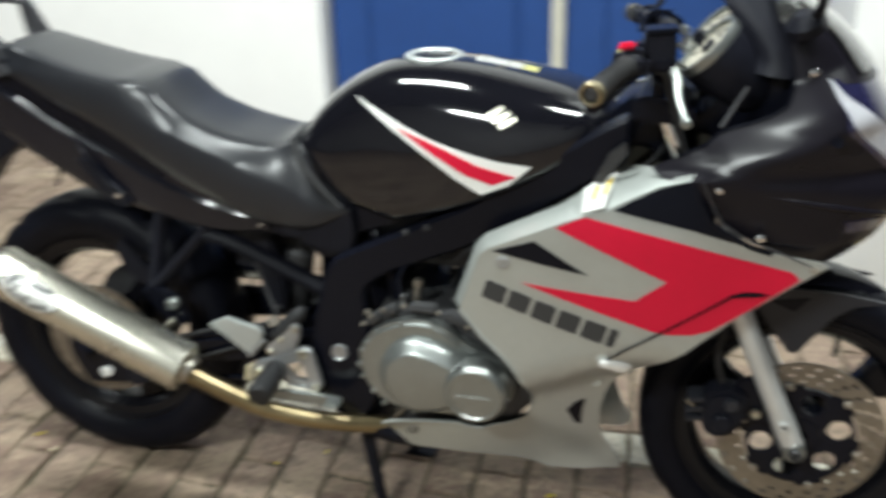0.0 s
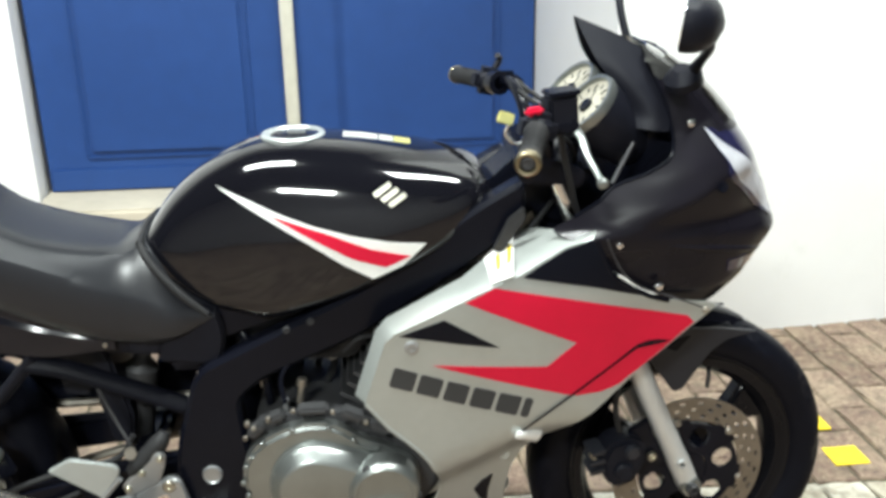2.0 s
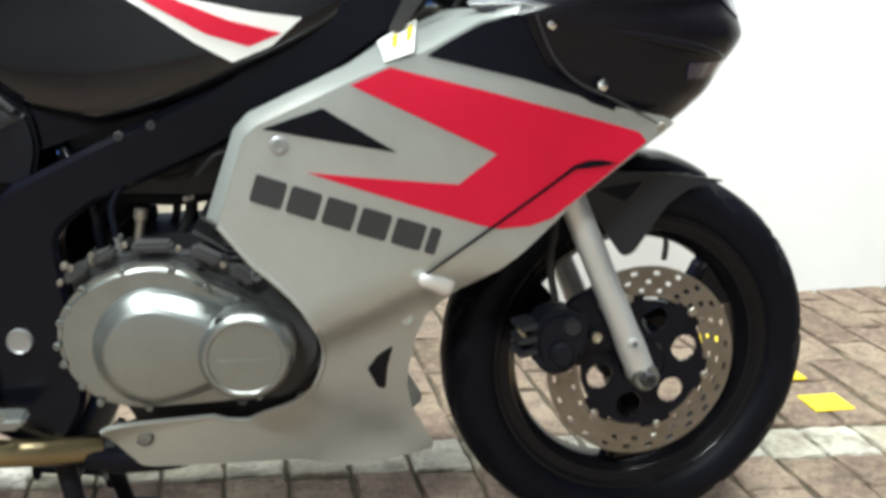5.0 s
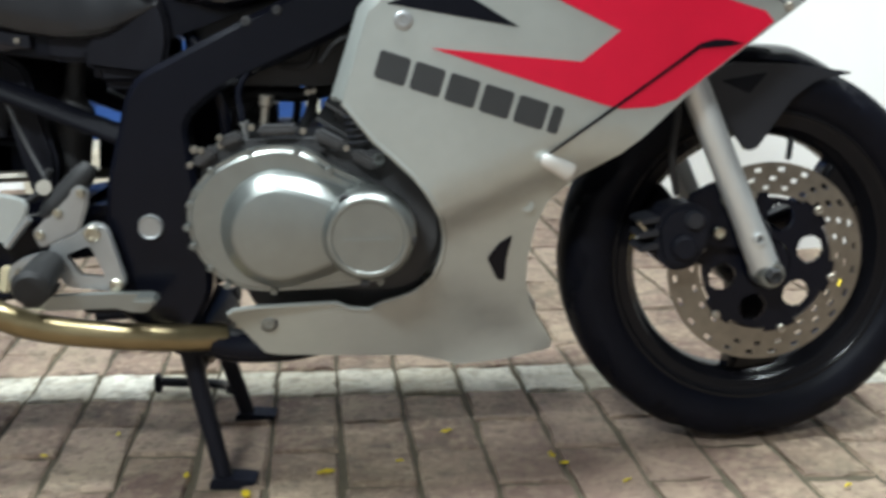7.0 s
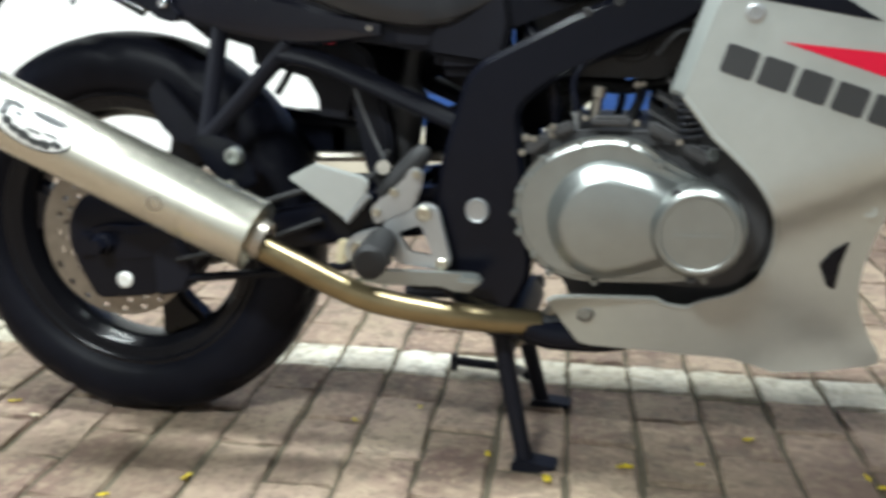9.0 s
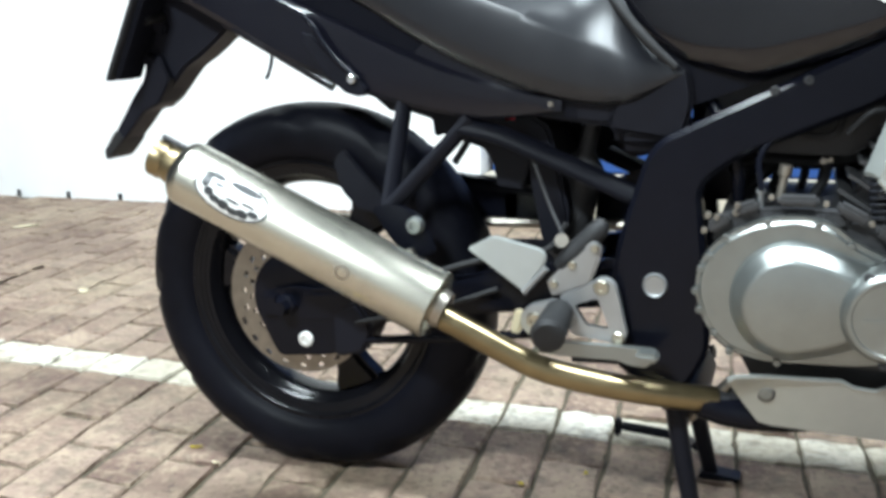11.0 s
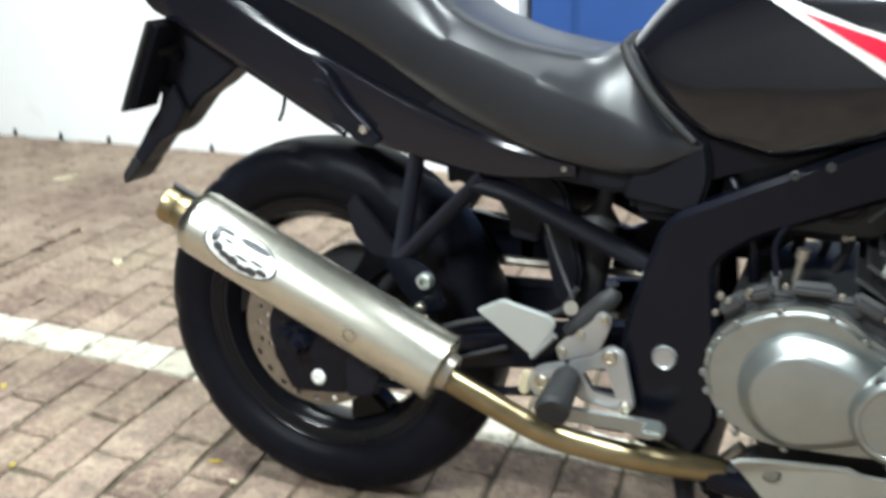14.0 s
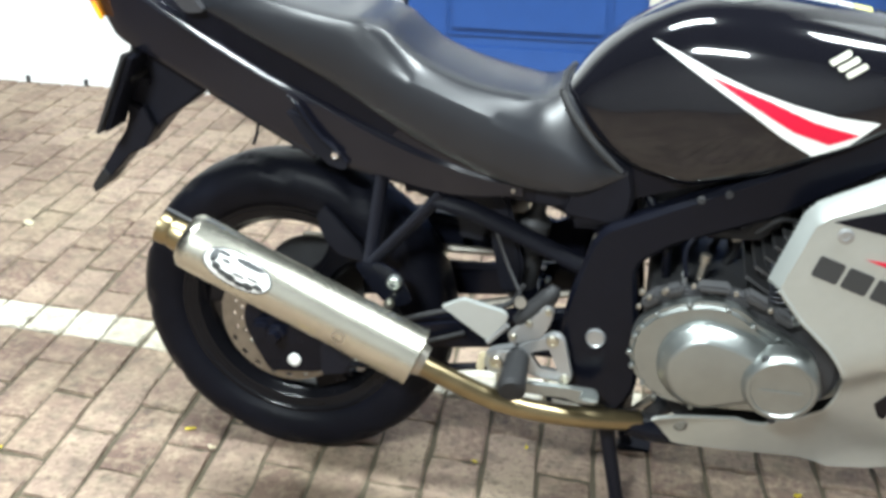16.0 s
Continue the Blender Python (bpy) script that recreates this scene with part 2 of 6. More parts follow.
M_RIM = material("black_rim_paint", (0.005, 0.005, 0.0065), 0.18, rough_var=0.06, spec=0.17)
M_EMBLEM = material("pale_emblem", (0.62, 0.6, 0.5), 0.35, metal=0.6)
M_NOSE = material("satin_black_paint", (0.008, 0.007, 0.0105), 0.26, rough_var=0.05, scale=16, spec=0.22)
M_SMOKE = material("smoked_screen", (0.3, 0.3, 0.29), 0.08, coat=1.0, rough_var=0.04)
_p = M_SMOKE.node_tree.nodes["Principled BSDF"]
_p.inputs["Transmission Weight"].default_value = 0.92
_p.inputs["Base Color"].default_value = (0.3, 0.3, 0.29, 1)
M_LENS = material("clear_lens", (0.8, 0.8, 0.78), 0.15, coat=1.0, var=0.05)
M_BAND = material("headlight_pale_band", (0.4, 0.4, 0.43), 0.2, coat=0.3, var=0.3)
M_LENSBLUE = material("headlight_glass", (0.012, 0.012, 0.04), 0.06, coat=1.0, var=0.3, rough_var=0.03)
M_BRASS = material("worn_brass", (0.3, 0.26, 0.17), 0.35, metal=1.0, var=0.2)
M_TAG = material("pale_yellow_plastic", (0.62, 0.6, 0.25), 0.5)
M_TAG2 = material("yellowed_plastic", (0.6, 0.53, 0.36), 0.5)
M_DIAL = material("white_dial", (0.4, 0.37, 0.3), 0.4, var=0.08, spots=((0.08, 0.08, 0.08), 60.0, 0.66, 0.6))
M_FINS = material("black_fins", (0.05, 0.05, 0.052), 0.5, metal=0.3, var=0.25)
M_STEEL2 = material("dull_steel", (0.4, 0.37, 0.32), 0.4, metal=0.9, var=0.3, scale=80)
M_HEEL = material("pale_aluminium", (0.44, 0.47, 0.465), 0.38, metal=0.55, var=0.06)
M_GUARD = material("satin_dark_plastic", (0.018, 0.019, 0.024), 0.36, spec=0.34, bump=0.1, bump_scale=900, rough_var=0.08)
M_GRAB = material("dark_grey_plastic", (0.032, 0.032, 0.036), 0.4, var=0.1)
M_REDLENS = material("red_lens", (0.75, 0.01, 0.03), 0.15, coat=1.0)
M_ORANGE = material("orange_lens", (0.85, 0.3, 0.01), 0.15, coat=1.0)
M_PLATE = material("number_plate_face", (0.03, 0.03, 0.033), 0.4)
M_LEAFY = material("yellow_leaf", (0.75, 0.6, 0.03), 0.6, var=0.25)
M_LEAFP = material("pale_scrap", (0.75, 0.68, 0.5), 0.7)


def paver_material(name, dark, mid, light, worn, amount):
    """Clay that differs from piece to piece, with stains, grit and pale wear."""
    m = bpy.data.materials.new(name)
    m.use_nodes = True
    nt = m.node_tree
    b = nt.nodes["Principled BSDF"]
    geo, oi, co = nt.nodes.new("ShaderNodeNewGeometry"), nt.nodes.new("ShaderNodeObjectInfo"), nt.nodes.new("ShaderNodeNewGeometry")
    add = nt.nodes.new("ShaderNodeMath")
    add.operation = "ADD"
    nt.links.new(geo.outputs["Random Per Island"], add.inputs[0])
    nt.links.new(oi.outputs["Random"], add.inputs[1])
    fr = nt.nodes.new("ShaderNodeMath")
    fr.operation = "FRACT"
    nt.links.new(add.outputs[0], fr.inputs[0])
    ramp = nt.nodes.new("ShaderNodeValToRGB")
    e = ramp.color_ramp.elements
    e[0].color, e[1].color = (*dark, 1), (*light, 1)
    k = e.new(0.5)
    k.color = (*mid, 1)
    nt.links.new(fr.outputs[0], ramp.inputs[0])
    out = ramp.outputs[0]
    for scale, lo, hi, col, amt in ((7.0, 0.45, 0.72, worn, amount), (55.0, 0.47, 0.64, worn, amount * 0.85), (24.0, 0.5, 0.68, (0.075, 0.06, 0.045), 0.5), (95.0, 0.52, 0.66, tuple(c * 0.45 for c in dark), 0.5), (170.0, 0.62, 0.7, tuple(min(1, c * 1.25) for c in worn), 0.6), (1.3, 0.5, 0.75, tuple(c * 0.7 for c in dark), 0.75), (1.9, 0.48, 0.7, (worn[0] * 0.5, worn[1] * 0.58, worn[2] * 0.45), 0.16)):
        n = nt.nodes.new("ShaderNodeTexNoise")
        n.inputs["Scale"].default_value, n.inputs["Detail"].default_value = scale, 6
        nt.links.new(co.outputs["Position"], n.inputs["Vector"])
        r = nt.nodes.new("ShaderNodeMapRange")
        r.inputs[1].default_value, r.inputs[2].default_value, r.inputs[4].default_value = lo, hi, amt
        nt.links.new(n.outputs[0], r.inputs[0])
        mx = nt.nodes.new("ShaderNodeMix")
        mx.data_type = "RGBA"
        mx.inputs[7].default_value = (*col, 1)
        nt.links.new(r.outputs[0], mx.inputs[0])
        nt.links.new(out, mx.inputs[6])
        out = mx.outputs[2]
    nt.links.new(out, b.inputs["Base Color"])
    b.inputs["Roughness"].default_value = 0.78
    n = nt.nodes.new("ShaderNodeTexNoise")
    n.inputs["Scale"].default_value, n.inputs["Detail"].default_value = 140, 6
    nt.links.new(co.outputs["Position"], n.inputs["Vector"])
    bp = nt.nodes.new("ShaderNodeBump")
    bp.inputs["Strength"].default_value, bp.inputs["Distance"].default_value = 0.5, 0.003
    nt.links.new(n.outputs[0], bp.inputs["Height"])
    nt.links.new(bp.outputs[0], b.inputs["Normal"])
    return m


M_PAVE = paver_material("clay_paver", (0.135, 0.082, 0.062), (0.205, 0.137, 0.104), (0.28, 0.203, 0.155), (0.37, 0.29, 0.2), 0.62)
M_PAVE_WHITE = paver_material("white_painted_paver", (0.47, 0.43, 0.34), (0.6, 0.57, 0.48), (0.7, 0.68, 0.6), (0.3, 0.25, 0.18), 0.62)

# ---- walls and door ----
WALL_Y = 2.22
D0, D1 = -0.455, 1.53
tagged(part("wall_north", box(((D0 - 9) / 2, WALL_Y + 0.15, 3.0), (9 + D0, 0.3, 6.2)), M_WALL), "white painted plaster wall beside the blue door", "wall", kind="structure")
tagged(part("wall_lintel", box(((D0 + D1) / 2, WALL_Y + 0.15, 4.3), (D1 - D0, 0.3, 3.6)), M_WALL), "white painted wall above the blue door", "wall", kind="structure")
bm = bmesh.new()
foot = [(D1, 1.035), (8.5, 1.66), (8.5, 2.6), (D1, 2.6)]
lo_, hi_ = [[bm.verts.new((x, y, z)) for x, y in foot] for z in (-0.1, 6.1)]
bm.faces.new(lo_)
bm.faces.new(hi_)
for k in range(4):
    bm.faces.new((lo_[k], lo_[(k + 1) % 4], hi_[(k + 1) % 4], hi_[k]))
tagged(part("wall_east", bm, M_WALL), "white painted wall standing forward of the door", "wall", kind="structure")
# unseen wall added behind the camera, for tank reflections and bounced light
tagged(part("wall_south", box((-0.25, -5.15, 2.5), (17.5, 0.3, 5.2)), M_GREYWALL), "unseen pale wall added behind the camera for reflections", "wall", kind="structure")
tagged(part("door_step", box(((D0 + D1) / 2, WALL_Y - 0.01, 0.07), (D1 - D0 - 0.01, 0.36, 0.214), 0.012, seg=3), M_STEP), "worn beige concrete step under the blue door", "step", kind="structure")

door = thing("door_1", "closed blue painted double door with a cream strip", "door", 0.557, WALL_Y, 0.178)
door["kind"] = "structure"
for x0, x1 in ((-0.985, -0.02), (0.02, 0.965)):
    leaf = part("door_leaf", box(((x0 + x1) / 2, 0.1, 1.17), (x1 - x0, 0.045, 2.34), 0.004), M_DOOR, door)
    p0, p1 = x0 + 0.165, x1 - 0.14
    z0, z1 = 0.14, 0.89
    part("panel", box(((p0 + p1) / 2, 0.073, (z0 + z1) / 2), (p1 - p0 - 0.04, 0.02, z1 - z0 - 0.04), 0.008), M_DOOR, leaf)
    for x in (p0, p1):
        part("panel_moulding", box((x, 0.0745, (z0 + z1) / 2), (0.014, 0.013, z1 - z0), 0.005), M_DOOR, leaf)
    for z in (z0, z1):
        part("panel_moulding", box(((p0 + p1) / 2, 0.0745, z), (p1 - p0 + 0.014, 0.013, 0.014), 0.005), M_DOOR, leaf)
    part("kick_rail", box(((x0 + x1) / 2, 0.074, 0.05), (x1 - x0 - 0.03, 0.012, 0.09), 0.004), M_DOOR, leaf)
part("door_strip", box((0, 0.058, 1.17), (0.05, 0.045, 2.34), 0.006), M_STRIP, door, "cream painted cover strip")

# flat sheet in place of the glazed panel, its posters and reflections
notice = thing("notice", "white sheet with red and dark shapes, standing for the door's window", "notice", 0.07, WALL_Y + 0.0735, 1.41)
part("sheet", box((0, 0, 0.0), (0.64, 0.006, 0.44), 0.001), M_WHITE, notice)
part("red_shape", box((0.12, -0.0045, -0.2), (0.22, 0.003, 0.03), 0.0), M_RED, notice)
part("dark_shape", box((-0.09, -0.0045, -0.1), (0.26, 0.003, 0.17), 0.0, (0, 20, 0)), M_DARK, notice)
part("pale_shape", box((0.16, -0.0045, -0.12), (0.2, 0.003, 0.1), 0.0), M_TAG2, notice)

# ---- motorcycle ----
bike = thing("motorcycle", "black silver and red sports motorcycle on its centre stand", "motorcycle")


def sub(name, x=0, y=0, z=0, label=""):
    ob = new(name)
    ob.parent = bike
    ob.location = (x, y, z)
    if label:
        ob["label"] = label
    return ob


def perforated(r0, r1, nr, na, hole, y0, y1):
    """A flat ring with holes cut through it; hole(i, j) says which cells are open."""
    bm = bmesh.new()
    vs = {}

    def v(i, j, k):
        key = (i, j % na, k)
        if key not in vs:
            a, r = 2 * math.pi * (j % na) / na, r0 + (r1 - r0) * i / nr
            vs[key] = bm.verts.new((r * math.cos(a), (y0, y1)[k], r * math.sin(a)))
        return vs[key]
    solid = lambda i, j: 0 <= i < nr and not hole(i, j % na)
    for i in range(nr):
        for j in range(na):
            if not solid(i, j):
                continue
            for k in (0, 1):
                bm.faces.new([v(i, j, k), v(i + 1, j, k), v(i + 1, j + 1, k), v(i, j + 1, k)])
            if not solid(i - 1, j):
                bm.faces.new([v(i, j, 0), v(i, j + 1, 0), v(i, j + 1, 1), v(i, j, 1)])
            if not solid(i + 1, j):
                bm.faces.new([v(i + 1, j, 0), v(i + 1, j + 1, 0), v(i + 1, j + 1, 1), v(i + 1, j, 1)])
            if not solid(i, j - 1):
                bm.faces.new([v(i, j, 0), v(i + 1, j, 0), v(i + 1, j, 1), v(i, j, 1)])
            if not solid(i, j + 1):
                bm.faces.new([v(i, j + 1, 0), v(i + 1, j + 1, 0), v(i + 1, j + 1, 1), v(i, j + 1, 1)])
    return bm


def tyre_mesh(R, width, rim_r):
    h, s = width / 2, R - rim_r
    half = [(0.60, 0.0), (0.80, 0.08), (0.93, 0.22), (1.0, 0.45), (0.985, 0.6), (0.93, 0.72), (0.83, 0.83), (0.68, 0.915), (0.5, 0.965), (0.3, 0.99), (0.1, 1.0)]
    prof = [(-h * a, rim_r - 0.004 + (s + 0.004) * b) for a, b in half] + [(h * a, rim_r - 0.004 + (s + 0.004) * b) for a, b in half[::-1]]
    prof += [(h * 0.5, rim_r - 0.012), (-h * 0.5, rim_r - 0.012)]
    bm = lathe(prof, seg=180, closed=True)
    bm.verts.ensure_lookup_table()
    # slanted tread grooves on both shoulders
    for i in range(len(prof)):
        row = i if i < 11 else 21 - i
        if not 5 <= row <= 9 or i > 21:
            continue
        for k in range(180):
            if (k + (row - 5) * 2 + (0 if i < 11 else 7)) % 15 < 3:
                v = bm.verts[i * 180 + k]
                r = math.hypot(v.co.x, v.co.z)
                f = (r - 0.007) / r
                v.co.x *= f
                v.co.z *= f
    return bm


def wheel(name, x, z, R, width, rim_r, angles, label):
    w = sub(name, x, 0, z, label)
    part("tyre", tyre_mesh(R, width, rim_r), M_RUBBER, w)
    rw = width / 2 * 0.74
    half = [(1.0, 0.008), (1.0, -0.004), (0.95, -0.006), (0.92, -0.0115), (0.885, -0.0115), (0.86, -0.018), (0.82, -0.018), (0.79, -0.025), (0.62, -0.03), (0.5, -0.037), (0.3, -0.04)]
    prof = [(-rw * a, rim_r + b) for a, b in half] + [(rw * a, rim_r + b) for a, b in half[::-1]]
    part("rim", lathe(prof, seg=96, closed=True), M_RIM, w, "black cast rim")
    for k in angles:
        e = rim_r - 0.034
        bm = prism(fillet([(0.03, -0.036), (0.1, -0.02), (e - 0.05, -0.024), (e, -0.05), (e, 0.05), (e - 0.05, 0.024), (0.1, 0.02), (0.03, 0.036)], 0.025, 4), -0.022, 0.022, 0.009, 3)
        bmesh.ops.transform(bm, matrix=Matrix.Rotation(-radians(k), 4, "Y"), verts=bm.verts)
        part("spoke", bm, M_RIM, w)
    part("hub", lathe([(-0.075, 0.012), (-0.075, 0.034), (-0.05, 0.04), (-0.03, 0.055), (0.03, 0.055), (0.05, 0.04), (0.075, 0.034), (0.075, 0.012)], seg=32, closed=True), M_FRAME, w)
    return w


R_F, R_R = 0.288, 0.312
FX, FZ, RX, RZ = 1.408, 0.2965, -0.024, 0.3185
fw = wheel("front_wheel", FX, FZ, R_F, 0.115, 0.219, (155, 35, 275), "black three-spoke front wheel with worn tyre")
disc_hole = lambda i, j: (i in (1, 3, 5)) and (j + 2 * ((i - 1) // 2)) % 6 < 2 and (j // 24 + i // 2) % 5 != 4
bm = perforated(0.1, 0.146, 7, 144, disc_hole, -0.072, -0.067)
part("brake_disc", bm, M_DISC, fw, "drilled steel brake disc")
def carrier_hole(i, j):
    """Round windows between six arms, and cut-backs between the outer lugs."""
    r, a = 0.036 + 0.068 * (i + 0.5) / 17, 2 * math.pi * (j + 0.5) / 240
    k = round((a - radians(15)) / radians(60))
    b = radians(15 + 60 * k)
    if math.hypot(r * math.cos(a) - 0.068 * math.cos(b), r * math.sin(a) - 0.068 * math.sin(b)) < 0.0205:
        return True
    return r > 0.094 and abs((math.degrees(a) - 45 + 30) % 60 - 30) > 13
part("disc_carrier", perforated(0.036, 0.104, 17, 240, carrier_hole, -0.075, -0.068), M_FRAME, fw)
for k in range(6):
    a = radians(60 * k + 45)
    part("disc_rivet", bolt((0.104 * math.cos(a), -0.075, 0.104 * math.sin(a)), 0.0065, 0.005), M_STEEL2, fw)
part("valve", tube([(0.054, -0.01, 0.184), (0.051, -0.025, 0.165), (0.046, -0.03, 0.143)], 0.0042, smooth=False), M_RUB2, fw)

rw_ = wheel("rear_wheel", RX, RZ, R_R, 0.138, 0.222, (292, 52, 172), "black three-spoke rear wheel with worn tyre")
part("brake_disc", perforated(0.078, 0.127, 7, 132, disc_hole, -0.082, -0.077), M_DISC, rw_, "drilled steel brake disc")
part("disc_carrier", lathe([(-0.092, 0.02), (-0.092, 0.06), (-0.088, 0.08), (-0.08, 0.08), (-0.08, 0.02)], seg=40, closed=True), M_FRAME, rw_)
part("sprocket", lathe([(0.08, 0.03), (0.08, 0.105), (0.086, 0.105), (0.086, 0.03)], seg=44, closed=True), M_ENGINE, rw_)

# ---- fork, front mudguard, front brake ----
steer = [fw]


def along(z):
    return FX - 0.014 - (z - 0.29) * 0.44
for sg in (-1, 1):
    y = sg * 0.108
    fork = sub("fork_leg", 0, 0, 0, "silver fork leg")
    part("slider", tube([(along(0.295), y, 0.295), (along(0.34), y, 0.34), (along(0.36), y, 0.36), (along(0.55), y, 0.55), (along(0.575), y, 0.575)], [0.0205, 0.021, 0.0195, 0.0195, 0.017], seg=24, smooth=False), M_FORK, fork)
    part("axle_boss", lathe([(-0.02, 0.0), (-0.02, 0.017), (-0.016, 0.02), (0.016, 0.02), (0.02, 0.017), (0.02, 0)], (along(0.292), y, 0.292), (0, sg, 0), 28), M_CAST, fork)
    part("axle_nut", bolt((along(0.292), y + sg * 0.021, 0.292), 0.0125, 0.01, (0, sg, 0), seg=6), M_ENGINE, fork)
    part("pinch_ring", lathe([(0, 0.0085), (0.008, 0.0085), (0.008, 0.0055), (0.002, 0.0055), (0.002, 0.0)], (along(0.345), y + sg * 0.018, 0.345), (0, sg, 0), 18), M_FORK, fork)
    part("pinch_bolt", bolt((along(0.345), y + sg * 0.019, 0.345), 0.005, 0.003, (0, sg, 0), seg=6), M_ENGINE, fork)
    steer.append(fork)
    part("stanchion", tube([(along(0.57), y, 0.57), (along(0.88), y, 0.88)], 0.0155, seg=20, smooth=False), M_CHROME, fork)
    part("dust_seal", lathe([(0, 0.017), (0.012, 0.021), (0.02, 0.021), (0.024, 0.016)], (along(0.57), y, 0.57), (-0.335, 0, 0.942), 20), M_RUB2, fork)
guard = sub("front_mudguard", FX, 0, FZ, "grey-black plastic front mudguard")
rings = []
for i in range(33):
    a = radians(66 + (150 - 66) * i / 32)
    w = 0.066 * min(1.0, 0.25 + 1.3 * (i / 32) ** 0.7)
    r = 0.306 + 0.012 * (i / 32) - 0.012 * max(0, 1 - i / 6)
    row = []
    for k in range(13):
        s = -1 + 2 * k / 12
        rr = r - 0.022 * abs(s) ** 3
        row.append((rr * math.cos(a), w * s, rr * math.sin(a)))
    rings.append(row)
bm = loft(rings, cap=False, closed=False)
bmesh.ops.solidify(bm, geom=bm.faces[:], thickness=0.004)
part("guard_top", bm, M_TAIL, guard, "gloss black mudguard crown")
for sg in (-1, 1):
    flap = fillet([(-0.115, 0.27), (-0.036, 0.162), (-0.02, 0.166), (0.004, 0.2), (0.03, 0.236), (0.062, 0.258), (0.118, 0.268), (0.04, 0.281), (-0.06, 0.287)], 0.008, 4)
    bm = prism(flap, -0.069, -0.061, 0.003)
    part("guard_side", bm if sg < 0 else mirrored(bm), M_GUARD, guard)
    # flat black triangle for the shade in the mudguard's recess
    bm = prism(fillet([(-0.078, 0.262), (-0.01, 0.272), (-0.036, 0.243)], 0.004, 2), -0.0702, -0.0685, 0.0)
    part("guard_recess", bm if sg < 0 else mirrored(bm), M_FRAME, guard)
cal = sub("front_brake_caliper", 1.262, -0.085, 0.352, "dark cast brake caliper")
bm = prism(fillet([(-0.03, -0.034), (-0.008, -0.052), (0.024, -0.046), (0.044, -0.012), (0.046, 0.032), (0.016, 0.046), (-0.02, 0.04), (-0.036, 0.012)], 0.012, 3), -0.032, 0.03, 0.008)
part("caliper_body", bm, M_PLASTIC, cal)
part("caliper_piston_cover", lathe([(-0.043, 0.0), (-0.043, 0.014), (-0.038, 0.018), (-0.03, 0.018)], (0.004, 0.0, -0.016), seg=20), M_PLASTIC, cal)
part("caliper_cover", lathe([(-0.041, 0.0), (-0.041, 0.011), (-0.036, 0.014), (-0.03, 0.014)], (0.018, 0.0, 0.022), seg=20), M_GUARD, cal)
for k in range(3):
    part("caliper_fin", prism(fillet([(-0.058, 0.024 - 0.019 * k), (-0.03, 0.03 - 0.019 * k), (-0.028, 0.02 - 0.019 * k), (-0.056, 0.016 - 0.019 * k)], 0.003, 2), -0.03, 0.02, 0.002), M_GUARD, cal)
part("caliper_bracket", prism(fillet([(0.02, -0.02), (0.11, -0.03), (0.115, 0.03), (0.06, 0.07), (0.02, 0.05)], 0.01, 3), -0.008, 0.006, 0.003), M_FRAME, cal)
part("bleed_nipple", tube([(-0.04, -0.02, 0.0), (-0.058, -0.025, 0.022)], 0.004, smooth=False), M_STEEL, cal)
part("caliper_bolt", bolt((0.072, -0.012, 0.045), 0.009, 0.008), M_STEEL, cal)
part("caliper_bolt", bolt((0.062, -0.012, -0.002), 0.009, 0.008), M_STEEL, cal)
# the steering stands a little to the left
S_AXIS = Vector((-0.335, 0, 0.942)).normalized()
S_TURN = Matrix.Translation((1.15, 0, 0.83)) @ Matrix.Rotation(radians(5), 4, S_AXIS) @ Matrix.Translation((-1.15, 0, -0.83))
for ob in steer + [guard, cal]:
    ob.matrix_basis = S_TURN @ Matrix.Translation(ob.location)
part("front_brake_hose", tube([(1.27, -0.1, 0.41), (1.258, -0.11, 0.47), (1.265, -0.1, 0.55), (1.22, -0.1, 0.68), (1.17, -0.12, 0.85), (1.13, -0.16, 1.0)], 0.0055), M_RUB2, bike)

# ---- fuel tank ----
t_top = curve([(0.468, 0.79), (0.487, 0.819), (0.51, 0.85), (0.54, 0.88), (0.585, 0.912), (0.65, 0.941), (0.72, 0.95), (0.8, 0.948), (0.88, 0.937), (0.98, 0.915), (1.03, 0.89), (1.05, 0.86)])
t_bot = curve([(0.468, 0.775), (0.51, 0.735), (0.56, 0.7), (0.589, 0.682), (0.633, 0.669), (0.673, 0.661), (0.716, 0.672), (0.812, 0.707), (0.95, 0.775), (1.02, 0.83), (1.05, 0.85)])
t_low = curve([(0.468, 0.775), (0.51, 0.735), (0.56, 0.69), (0.62, 0.68), (0.72, 0.688), (0.842, 0.717), (0.95, 0.775), (1.02, 0.83), (1.05, 0.85)])
t_w = curve([(0.468, 0.075), (0.52, 0.1), (0.6, 0.118), (0.75, 0.142), (0.88, 0.148), (0.97, 0.132), (1.02, 0.11), (1.05, 0.07)])


def tank_mid(x):
    return t_low(x) + (t_top(x) - t_low(x)) * 0.3


rings = []
for i in range(49):
    x = 0.468 + 0.582 * i / 48
    zt, zb, w, zc = t_top(x), t_bot(x), t_w(x), tank_mid(x)
    ring = []
    for k in range(56):
        a = 2 * math.pi * k / 56
        c, s = math.cos(a), math.sin(a)
        zz = zc + (zt - zc) * abs(s) ** 0.85 if s > 0 else zc - (zc - zb) * abs(s) ** 0.3
        ring.append((x, w * math.copysign(abs(c) ** (0.8 if s > 0 else 0.42), c), zz))
    rings.append(ring)
tank = part("fuel_tank", loft(rings), M_GLOSS, bike, "gloss black fuel tank", 60)


